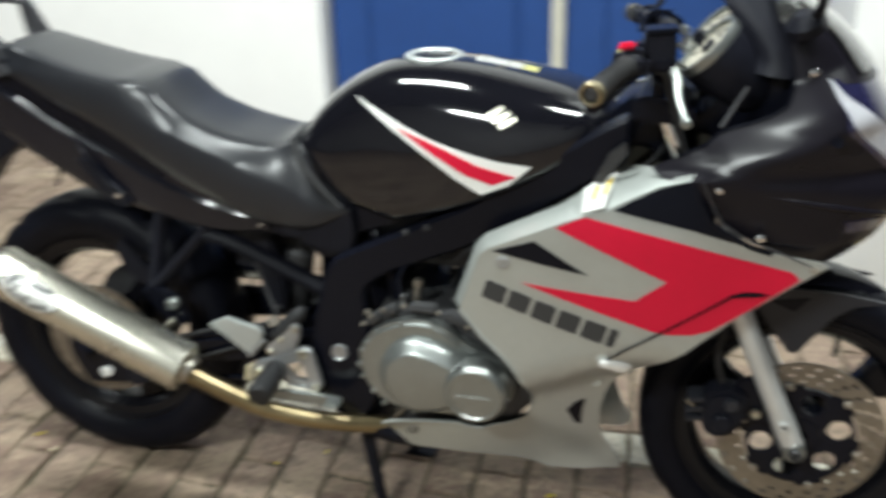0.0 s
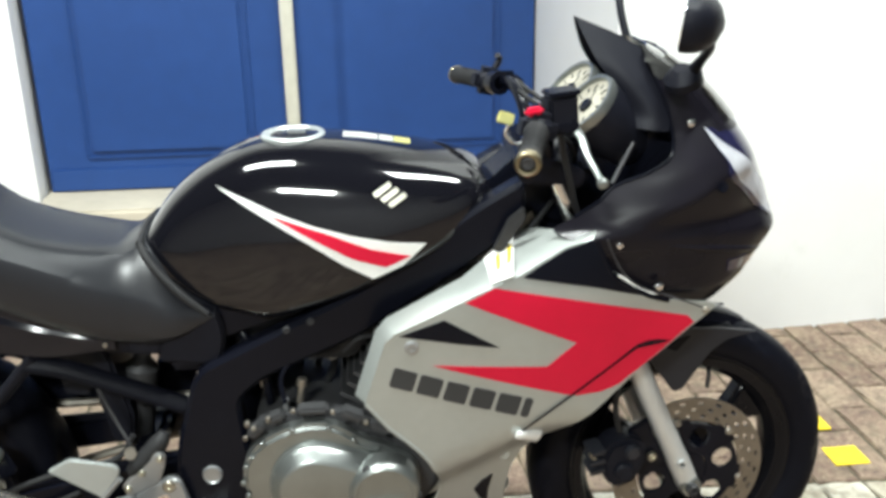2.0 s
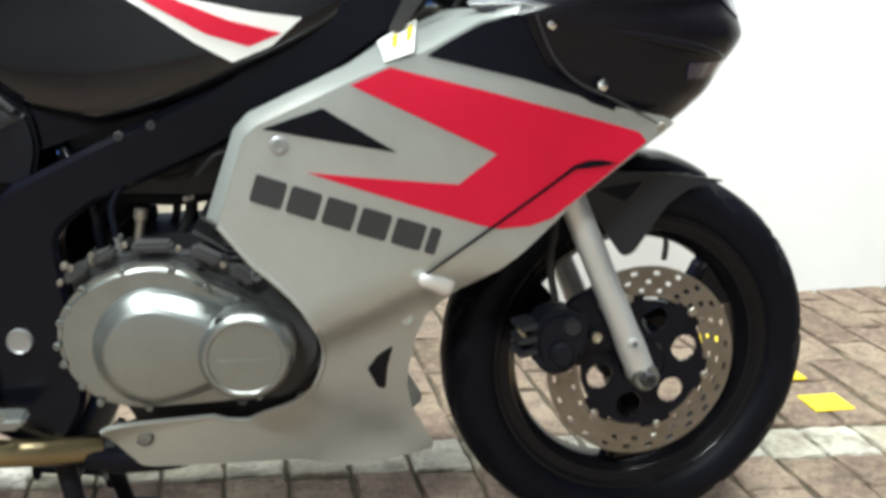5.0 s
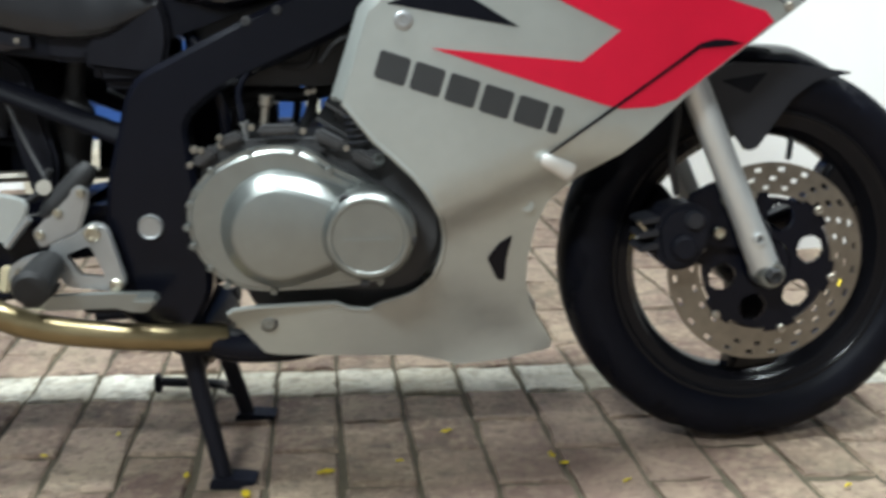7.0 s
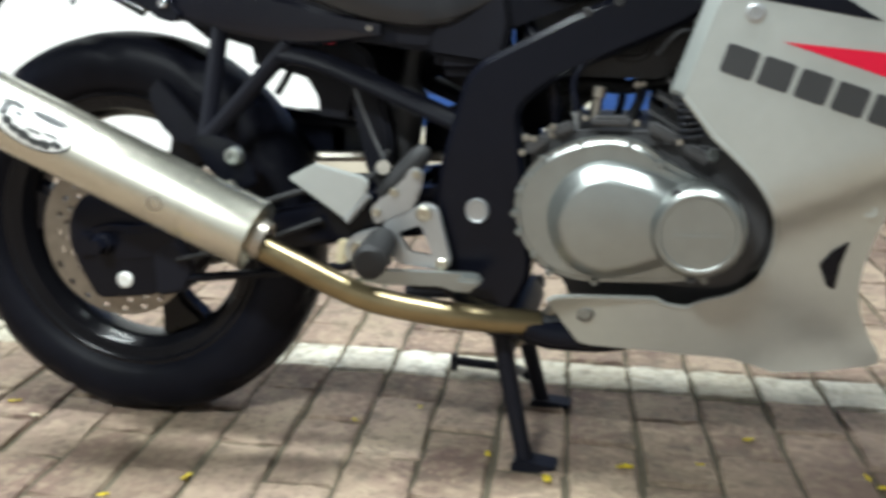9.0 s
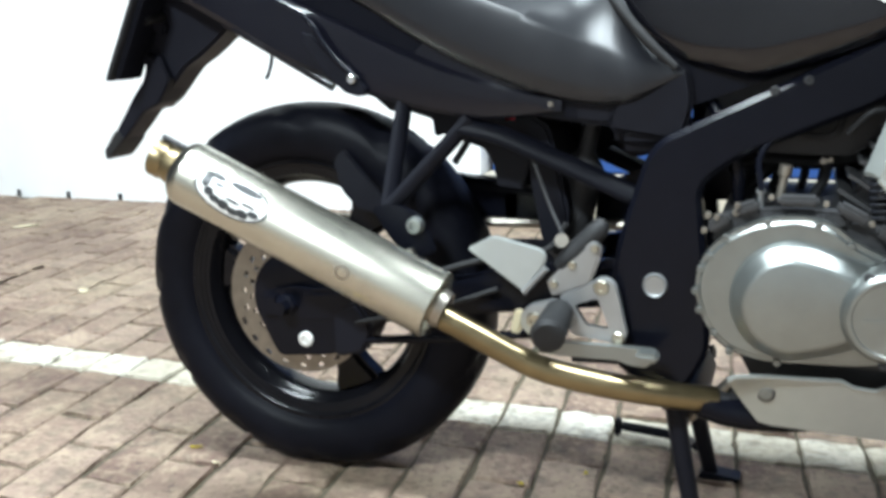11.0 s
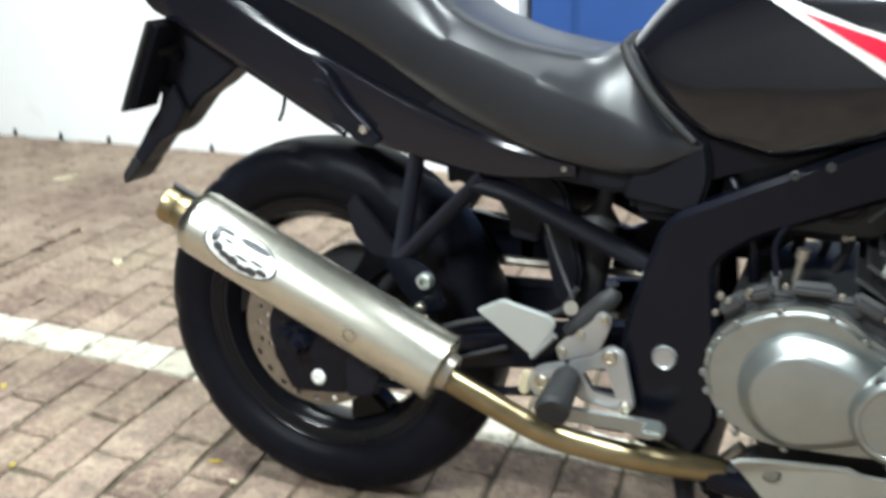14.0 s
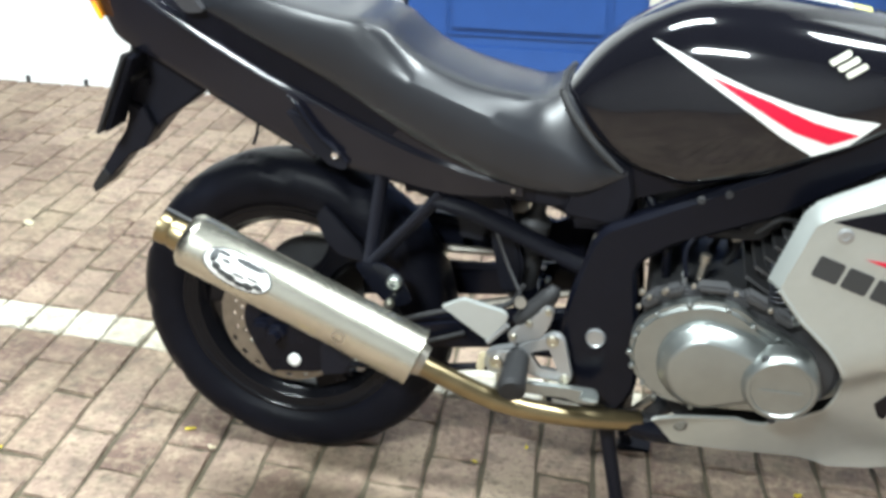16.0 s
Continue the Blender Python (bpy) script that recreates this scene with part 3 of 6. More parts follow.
def f_tank(x, z):
    zc, zt = tank_mid(x), t_top(x)
    s = min(1.0, max(0.0, (z - zc) / (zt - zc))) ** (1 / 0.85) if z > zc else 0.0
    return -t_w(x) * max(0.02, 1 - s * s) ** 0.4 - 0.0022


WHITE_FLASH = [(0.603, 0.89), (0.65, 0.874), (0.703, 0.852), (0.753, 0.834), (0.812, 0.818), (0.872, 0.806), (0.93, 0.799), (0.893, 0.766), (0.845, 0.746), (0.80, 0.77), (0.755, 0.8), (0.707, 0.829), (0.65, 0.863)]
part("white_flash", shell(WHITE_FLASH, f_tank, 0.0012, 0.02), M_WHITE, tank, "silver-white flash decal")
RED_FLASH = [(0.69, 0.849), (0.731, 0.836), (0.775, 0.822), (0.842, 0.796), (0.905, 0.781), (0.865, 0.765), (0.815, 0.78), (0.75, 0.815)]
part("red_flash", shell(RED_FLASH, lambda x, z: f_tank(x, z) - 0.0012, 0.0012, 0.02), M_RED, tank, "red flash decal")
for k in range(3):
    x, z = 0.849 + 0.0115 * k, 0.881 - 0.0075 * k
    q = fillet([(x, z), (x + 0.026, z + 0.015), (x + 0.031, z + 0.0095), (x + 0.006, z - 0.0055)], 0.002, 2)
    part("emblem", shell(q, lambda x, z: f_tank(x, z) - 0.003, 0.004, 0.015), M_EMBLEM, tank, "plain pale metal emblem")
cap = sub("fuel_cap", 0.724, 0, 0.944, "chrome ringed fuel cap")
part("cap_ring", lathe([(-0.01, 0.038), (-0.01, 0.053), (0.005, 0.053), (0.0075, 0.05), (0.0075, 0.043), (0.004, 0.04), (0.004, 0.036)], axis=(0, 0, 1), seg=40, closed=True), M_HEEL, cap)
part("cap_lid", lathe([(-0.008, 0.04), (0.003, 0.04), (0.006, 0.034), (0.007, 0.0)], axis=(0, 0, 1), seg=32), M_FRAME, cap)
part("cap_flap", box((0.006, 0, 0.009), (0.03, 0.02, 0.006), 0.002), M_ALU, cap)
for (x0, x1, yy, m) in ((0.805, 0.862, -0.02, M_WHITE), (0.864, 0.887, -0.02, M_WHITE), (0.889, 0.915, -0.02, M_TAG)):
    bm = bmesh.new()
    nx = 6
    rows = [[bm.verts.new((x0 + (x1 - x0) * i / nx, yy + dy, t_top(x0 + (x1 - x0) * i / nx) - abs(yy + dy) ** 1.6 * 1.4 + 0.0035)) for i in range(nx + 1)] for dy in (-0.018, 0.018)]
    for i in range(nx):
        bm.faces.new((rows[0][i], rows[0][i + 1], rows[1][i + 1], rows[1][i]))
    bmesh.ops.solidify(bm, geom=bm.faces[:], thickness=0.001)
    part("warning_label", bm, m, tank)
part("tank_seal", tube([(0.474, -0.088, 0.8), (0.493, -0.106, 0.77), (0.535, -0.118, 0.722), (0.575, -0.12, 0.685)], [0.006, 0.007, 0.007, 0.005], seg=12), M_RUB2, bike)
part("tank_seal", tube([(0.474, -0.086, 0.798), (0.47, 0, 0.804), (0.474, 0.086, 0.798)], 0.006, seg=12), M_RUB2, bike)

# ---- seat ----
s_top = curve([(-0.15, 0.945), (-0.12, 0.957), (-0.09, 0.948), (0.015, 0.919), (0.1, 0.902), (0.15, 0.897), (0.185, 0.888), (0.215, 0.862), (0.25, 0.836), (0.32, 0.808), (0.4, 0.792), (0.44, 0.79), (0.475, 0.805), (0.495, 0.8), (0.53, 0.76), (0.585, 0.70)])
s_bot = curve([(-0.15, 0.905), (-0.05, 0.86), (0.067, 0.805), (0.23, 0.714), (0.366, 0.657), (0.455, 0.636), (0.525, 0.642), (0.585, 0.675)])
s_w = curve([(-0.15, 0.08), (-0.05, 0.1), (0.1, 0.11), (0.18, 0.115), (0.26, 0.125), (0.38, 0.13), (0.48, 0.118), (0.585, 0.112)])
s_c = curve([(-0.15, 0.925), (-0.05, 0.912), (0.0, 0.902), (0.08, 0.887), (0.14, 0.869), (0.168, 0.842), (0.206, 0.818), (0.315, 0.778), (0.388, 0.75), (0.46, 0.721), (0.524, 0.698), (0.587, 0.681)])
rings = []
for i in range(61):
    x = -0.15 + 0.735 * i / 60
    zt, zb, w = s_top(x), s_bot(x), s_w(x)
    zc = min(s_c(x), zt - 0.012)
    h, k, f = zc - zb, zt - zc, min(1.0, max(0.0, (x - 0.13) / 0.12))
    w *= 1 + 0.09 * math.exp(-((x - 0.51) / 0.04) ** 2)
    # flat side panel, a soft crease, and a crowned top
    side = [(0.5, zb), (0.86, zb + 0.01 * h), (0.95, zb + 0.06 * h), (0.99, zb + 0.16 * h), (1.0, zb + 0.32 * h), (0.997, zb + 0.6 * h), (0.982, zb + 0.9 * h), (0.955, zc + 0.04 * k), (0.935 - 0.085 * f, zc + 0.4 * k), (0.905 - 0.155 * f, zc + 0.72 * k), (0.84 - 0.16 * f, zc + 0.86 * k), (0.64 - 0.1 * f, zc + 0.94 * k), (0.36, zc + 0.985 * k), (0.09, zt)]
    rings.append([(x, -w * p, z) for p, z in side] + [(x, w * p, z) for p, z in side[::-1]])
part("seat", loft(rings), M_SEAT, bike, "stepped grey-black vinyl seat", 26)
# ---- frame ----
BEAM = [(0.50, 0.27), (0.535, 0.245), (0.6, 0.24), (0.632, 0.3), (0.625, 0.4), (0.612, 0.53), (0.66, 0.568), (0.82, 0.636), (0.99, 0.745), (1.09, 0.815), (1.09, 0.895), (1.02, 0.855), (0.81, 0.712), (0.674, 0.647), (0.556, 0.59), (0.538, 0.565), (0.503, 0.45), (0.49, 0.35)]
for sg in (1, -1):
    bm = prism(fillet(BEAM, 0.02, 3), -0.13, -0.085, 0.0075, 1)
    beam = part("frame_beam", bm if sg > 0 else mirrored(bm), M_FRAME, bike, "black painted frame beam")
    bm = lathe([(0, 0.0), (0, 0.013), (0.002, 0.0155), (-0.006, 0.0175), (-0.02, 0.0175)], (0.556, -sg * 0.134, 0.391), (0, -sg, 0), 32)
    part("pivot_cap", bm, M_ALU, beam, "round aluminium pivot cap")
for x, z in ((0.7, 0.655), (0.74, 0.668)):
    part("frame_bolt", bolt((x, -0.128, z), 0.006, 0.006), M_ENGINE, bike)
part("tank_skirt", prism(fillet([(0.51, 0.6), (0.6, 0.635), (0.8, 0.705), (0.98, 0.83), (1.03, 0.87), (0.95, 0.81), (0.84, 0.75), (0.7, 0.72), (0.58, 0.72), (0.52, 0.72)], 0.01, 3), -0.098, 0.098, 0.005), M_FRAME, bike)
part("steering_head", lathe([(-0.1, 0.03), (-0.1, 0.036), (0.08, 0.036), (0.08, 0.03)], (1.15, 0, 0.83), (-0.335, 0, 0.942), 24), M_FRAME, bike)
part("frame_gusset", prism(fillet([(1.02, 0.79), (1.1, 0.82), (1.18, 0.78), (1.2, 0.88), (1.1, 0.92), (1.03, 0.86)], 0.015), -0.05, 0.05, 0.005), M_FRAME, bike)
part("fairing_bracket", prism(fillet([(1.035, 0.785), (1.05, 0.78), (1.088, 0.835), (1.085, 0.855), (1.06, 0.835)], 0.004), -0.15, -0.142, 0.002), M_ENGINE, bike)
# sub-frame
for sg in (-1, 1):
    part("subframe_rail", tube([(0.265, sg * 0.1, 0.605), (0.33, sg * 0.1, 0.59), (0.42, sg * 0.1, 0.553), (0.52, sg * 0.1, 0.51)], 0.0165, seg=12, flat=0.5), M_RUBBER, bike)
    part("subframe_upper", tube([(-0.1, sg * 0.06, 0.8), (0.2, sg * 0.07, 0.66), (0.42, sg * 0.075, 0.64), (0.56, sg * 0.075, 0.63)], 0.012, seg=10), M_PLASTIC, bike)
part("battery_box", box((0.535, -0.02, 0.62), (0.09, 0.16, 0.1), 0.015, seg=3), M_PLASTIC, bike)
part("air_box", prism(fillet([(0.36, 0.62), (0.47, 0.605), (0.53, 0.61), (0.54, 0.66), (0.34, 0.68)], 0.015), -0.1, 0.1, 0.01), M_PLASTIC, bike)
part("side_panel", prism(fillet([(0.48, 0.6), (0.585, 0.585), (0.6, 0.64), (0.59, 0.69), (0.54, 0.71), (0.5, 0.66)], 0.02), -0.112, -0.1, 0.006), M_PLASTIC, bike)
part("reflector", box((0.34, -0.094, 0.617), (0.02, 0.004, 0.009), 0.002), M_REDLENS, bike)

# ---- fairing ----
def f_side(x, z):
    y = -0.216
    if x > 0.95:
        y += 0.05 * ((x - 0.95) / 0.35) ** 1.6
    if z > 0.7:
        y += 0.015 * ((z - 0.7) / 0.12) ** 1.5
    # below the crease that runs back from the indicator the panel turns under
    d = 0.478 + 0.42 * (min(x, 1.1) - 1.066) - z
    if d > 0:
        y += 0.95 * min(d, 0.05) + 0.34 * min(max(0.0, d - 0.05), 0.2)
    # second fold towards the toe
    d = 0.264 - 0.72 * (x - 1.0) - z
    if d > 0 and x > 0.8:
        y += min(0.014, d * 0.5) * min(1.0, (x - 0.8) / 0.15)
    return y


TOP_OUT = [(0.807, 0.563), (0.844, 0.67), (0.861, 0.688), (0.985, 0.745), (1.024, 0.769), (1.084, 0.804), (1.115, 0.809), (1.161, 0.812), (1.197, 0.815)]
TOP_IN = [(0.823, 0.560), (0.858, 0.664), (0.874, 0.678), (0.993, 0.732), (1.03, 0.746), (1.068, 0.759), (1.105, 0.778), (1.145, 0.798), (1.19, 0.806)]
TOP_Y = [-0.19, -0.18, -0.176, -0.158, -0.14, -0.104, -0.122, -0.148, -0.165]
EDGE = [(1.196, 0.806), (1.205, 0.78), (1.224, 0.743), (1.255, 0.72), (1.291, 0.70), (1.322, 0.689), (1.4, 0.672), (1.413, 0.664), (1.387, 0.646), (1.374, 0.638), (1.31, 0.594), (1.28, 0.573), (1.208, 0.51), (1.171, 0.481), (1.125, 0.452), (1.083, 0.415), (1.069, 0.383), (1.06, 0.333), (1.059, 0.297), (1.067, 0.26), (1.081, 0.23), (1.099, 0.199), (1.099, 0.187), (1.086, 0.178), (1.028, 0.169), (0.962, 0.165), (0.904, 0.186), (0.801, 0.201), (0.715, 0.21), (0.699, 0.215), (0.677, 0.249), (0.66, 0.283), (0.665, 0.291), (0.799, 0.285), (0.815, 0.275), (0.841, 0.27), (0.861, 0.279), (0.885, 0.284), (0.903, 0.29), (0.918, 0.3), (0.93, 0.315), (0.939, 0.336), (0.9445, 0.358), (0.945, 0.38), (0.941, 0.405), (0.932, 0.428), (0.921, 0.447), (0.907, 0.465), (0.885, 0.487), (0.86, 0.51)]
SIDE = TOP_IN + EDGE
for sg in (1, -1):
    fl = sub("side_fairing", 0, 0, 0, "silver side fairing with red and black graphics" if sg > 0 else "silver side fairing")
    flip = (lambda b: b) if sg > 0 else mirrored
    part("panel", flip(shell(SIDE, f_side, 0.005, 0.025)), M_SILVER, fl, "", 50)
    rows = []
    for a, b, y1 in zip(TOP_IN, TOP_OUT, TOP_Y):
        y0 = f_side(*a)
        m = ((a[0] + b[0]) / 2, (y0 + y1) / 2 - 0.004, (a[1] + b[1]) / 2 + 0.003)
        rows.append([(a[0], y0 - 0.0005, a[1]), m, (b[0], y1, b[1]), (b[0], y1 + 0.003, b[1] - 0.005), (m[0], m[1] + 0.005, m[2] - 0.006), (a[0], y0 + 0.005, a[1] - 0.003)])
    part("lip", flip(loft(rows)), M_SILVER, fl)
    cut = [(0.662, 0.287), (0.67, 0.2925), (0.70, 0.2915), (0.799, 0.2855), (0.815, 0.2755), (0.841, 0.2705), (0.861, 0.2795), (0.885, 0.2845), (0.903, 0.2905), (0.918, 0.3005), (0.93, 0.3155), (0.939, 0.3365), (0.9445, 0.358), (0.945, 0.38), (0.941, 0.405), (0.932, 0.428), (0.921, 0.447), (0.907, 0.465), (0.885, 0.487), (0.86, 0.51), (0.823, 0.558)]
    part("edge_lip", flip(tube([(x, f_side(x, z) + 0.001, z) for x, z in cut], 0.0034, seg=8, smooth=False)), M_SILVER, fl)
    if sg < 0:
        continue
    off = lambda d: (lambda x, z: f_side(x, z) - d)
    part("red_graphic", shell([(0.985, 0.724), (1.032, 0.744), (1.15, 0.714), (1.3, 0.673), (1.36, 0.655), (1.372, 0.642), (1.309, 0.596), (1.279, 0.575), (1.241, 0.549), (1.212, 0.541), (1.17, 0.54), (1.147, 0.546), (0.932, 0.621), (1.117, 0.60), (1.166, 0.636)], off(0.0014), 0.001, 0.025), M_RED, fl, "red decal")
    part("black_graphic", shell([(0.88, 0.674), (0.951, 0.698), (1.039, 0.643)], off(0.0014), 0.001, 0.025), M_FRAME, fl, "black arrow decal")
    part("black_graphic", shell([(1.076, 0.757), (1.105, 0.774), (1.145, 0.794), (1.194, 0.806), (1.205, 0.78), (1.224, 0.743), (1.255, 0.72), (1.291, 0.7), (1.33, 0.687), (1.2, 0.727)], off(0.0014), 0.001, 0.025), M_FRAME, fl, "black panel graphic")
    # added black tube, hides the silver panel edge that catches light
    part("edge_cover", tube([(x, f_side(x, z) + 0.0012, z - 0.001) for x, z in EDGE[:6]], 0.0046, seg=8, smooth=False), M_FRAME, fl)
    # plain bars where the maker's name stands
    u, n = Vector((0.9456, -0.325)), Vector((0.0105, 0.0325))
    for k, w in enumerate((0.039, 0.038, 0.038, 0.038, 0.039, 0.0145)):
        p = Vector((0.861, 0.5885)) + u * (0.0446 * k)
        q = fillet([tuple(p), tuple(p + u * w), tuple(p + u * w + n), tuple(p + n)], 0.004, 2)
        part("name_bar", shell(q, off(0.0014), 0.001, 0.025), M_DARK, fl, "dark grey bar")
    part("fairing_screw", bolt((0.899, f_side(0.899, 0.654) + 0.001, 0.654), 0.0115, 0.004, seg=20), M_ALU, fl)
    part("screw_seat", bolt((0.708, f_side(0.708, 0.262) + 0.0015, 0.262), 0.0125, 0.0022, seg=24), M_GRAB, fl)
    part("fairing_screw", bolt((0.708, f_side(0.708, 0.262) + 0.001, 0.262), 0.0095, 0.0045, seg=20), M_CAST, fl)
    part("fairing_screw", bolt((1.056, f_side(1.056, 0.411) + 0.001, 0.411), 0.009, 0.003, seg=20), M_SILVER, fl)
    part("fairing_screw", bolt((1.392, f_side(1.392, 0.66) - 0.001, 0.66), 0.006, 0.004, seg=16), M_STEEL2, fl)
    # vent is not cut: a black patch gives the shade inside it
    vent = fillet([(1.003, 0.338), (1.017, 0.358), (1.037, 0.371), (1.03, 0.336), (1.028, 0.3), (1.017, 0.305)], 0.004, 3)
    part("vent", shell(vent, off(0.0012), 0.003, 0.02), M_FRAME, fl, "black patch for the shaded vent opening")
    # shade of the panel gap, laid on as a black strip
    part("gap_line", shell([(1.074, 0.488), (1.164, 0.547), (1.235, 0.593), (1.27, 0.617), (1.29, 0.622), (1.31, 0.621), (1.33, 0.616), (1.31, 0.613), (1.271, 0.611), (1.236, 0.589), (1.167, 0.5445), (1.076, 0.486)], off(0.0026), 0.001, 0.025), M_FRAME, fl)
    rows = []
    for k in range(9):
        q = k / 8
        c = Vector((1.066, f_side(1.066, 0.484) - 0.004, 0.484)).lerp(Vector((1.116, f_side(1.116, 0.453) - 0.004, 0.453)), q)
        r = (0.009 + 0.006 * q) * min(1.0, 0.55 + 4 * q, 0.5 + 4 * (1 - q))
        rows.append([c + Vector((0.45 * math.cos(a), -0.9 * math.sin(a), 0.85 * math.cos(a))) * r for a in (2 * math.pi * i / 14 for i in range(14))])
    part("indicator_lens", loft(rows), M_LENS, fl, "clear white indicator lens")
    # sticker on the lip

    def on_lip(q, w):
        """A point of the wide part of the lip: q along it, w from its crease to its outer edge."""
        a = Vector((1.026 + 0.038 * q, -0.205, 0.7455 + 0.0125 * q))
        b = Vector((1.02 + 0.06 * q, -0.142 + 0.034 * q, 0.7675 + 0.034 * q))
        return a.lerp(b, w) + Vector((0, -0.0065, 0.0065)) * (0.55 + 1.2 * w * (1 - w))
    bm = loft([[on_lip(q, w) for w in (0.04, 0.3, 0.6, 0.97)] for q in (0, 0.3, 0.6, 0.9)], cap=False, closed=False)
    bmesh.ops.solidify(bm, geom=bm.faces[:], thickness=0.001)
    part("sticker", bm, M_WHITE, fl, "white sticker with yellow marks")
    for q in (0.25, 0.62):
        bm = loft([[on_lip(q + dq + 0.1 * w, w) + Vector((0, -0.001, 0.0012)) for w in (0.38, 0.55, 0.75)] for dq in (0, 0.11)], cap=False, closed=False)
        bmesh.ops.solidify(bm, geom=bm.faces[:], thickness=0.0008)
        part("sticker_mark", bm, M_YELLOW, fl)

# nose fairing and windscreen
n_x = curve([(0.62, 1.385), (0.645, 1.428), (0.672, 1.465), (0.70, 1.495), (0.735, 1.517), (0.755, 1.534), (0.775, 1.543), (0.80, 1.534), (0.841, 1.518), (0.9, 1.49), (0.957, 1.453), (1.019, 1.399), (1.05, 1.36), (1.085, 1.3)])
n_r = curve([(0.62, 1.345), (0.65, 1.35), (0.69, 1.31), (0.72, 1.265), (0.76, 1.212), (0.795, 1.197), (0.808, 1.15), (0.82, 1.13), (0.835, 1.165), (0.85, 1.2), (0.879, 1.237), (0.897, 1.285), (0.914, 1.316), (0.935, 1.327), (0.963, 1.327), (1.005, 1.316), (1.036, 1.302), (1.085, 1.284)])
N_W = [(0.60, 0.05), (0.63, 0.085), (0.66, 0.122), (0.70, 0.148), (0.74, 0.16), (0.80, 0.171), (0.862, 0.179), (0.872, 0.175), (0.964, 0.108), (1.02, 0.094), (1.06, 0.08), (1.1, 0.05)]


def n_w(z):
    """Half width of the nose by straight stretches, which leave a crisp body line."""
    for (z0, w0), (z1, w1) in zip(N_W, N_W[1:]):
        if z <= z1:
            return w0 + (w1 - w0) * max(0.0, (z - z0) / (z1 - z0))
    return N_W[-1][1]


def nose_point(s, z, push=0.0):
    X, r = n_x(z) + push, n_r(z)
    x = X - (X - r) * abs(s) ** 2.2
    # the body line climbs towards the lamp
    k = min(1.0, max(0.0, (z - 0.755) / 0.06)) * min(1.0, max(0.0, (1.05 - z) / 0.06))
    w = n_w(z - 0.45 * k * (min(max(x, 1.2), 1.46) - 1.36)) + push
    return (x, w * math.sin(s * math.pi / 2), z)


def nose_patch(s0, s1, z0, z1, n, m, push=0.0):
    """A piece of the nose between s0(z) and s1(z)."""
    rows = []
    for i in range(m + 1):
        z = z0 + (z1 - z0) * i / m
        a, b = (s0(z) if callable(s0) else s0), (s1(z) if callable(s1) else s1)
        rows.append([nose_point(a + (b - a) * k / n, z, push) for k in range(n + 1)])
    bm = loft(rows, cap=False, closed=False)
    bmesh.ops.solidify(bm, geom=bm.faces[:], thickness=0.003)
    return bm


# outlines of the lamp, as shares of the half width at each height
LAMP_IN = curve([(0.795, 0.02), (0.848, 0.07), (0.88, 0.2), (0.916, 0.42), (0.94, 0.6), (0.962, 0.73)])
LAMP_MID = curve([(0.795, 0.05), (0.848, 0.16), (0.88, 0.33), (0.916, 0.52), (0.94, 0.69), (0.962, 0.78)])
LAMP_OUT = curve([(0.795, 0.24), (0.824, 0.34), (0.88, 0.54), (0.904, 0.65), (0.936, 0.755), (0.962, 0.795)])
LAMP_RIM = curve([(0.795, 0.26), (0.824, 0.39), (0.85, 0.48), (0.88, 0.585), (0.892, 0.645), (0.91, 0.69), (0.936, 0.76), (0.962, 0.8)])

nose = sub("nose_fairing", 0, 0, 0, "black nose fairing with smoked windscreen")
part("cowl", nose_patch(-1, 1, 0.62, 1.035, 56, 90), M_NOSE, nose, "", 40)
part("windscreen", nose_patch(-1, 1, 1.036, 1.085, 40, 8), M_SMOKE, nose, "smoked windscreen edge")
part("screen_bubble", nose_patch(-0.5, 0.5, 0.97, 1.07, 24, 12, 0.009), M_SMOKE, nose)
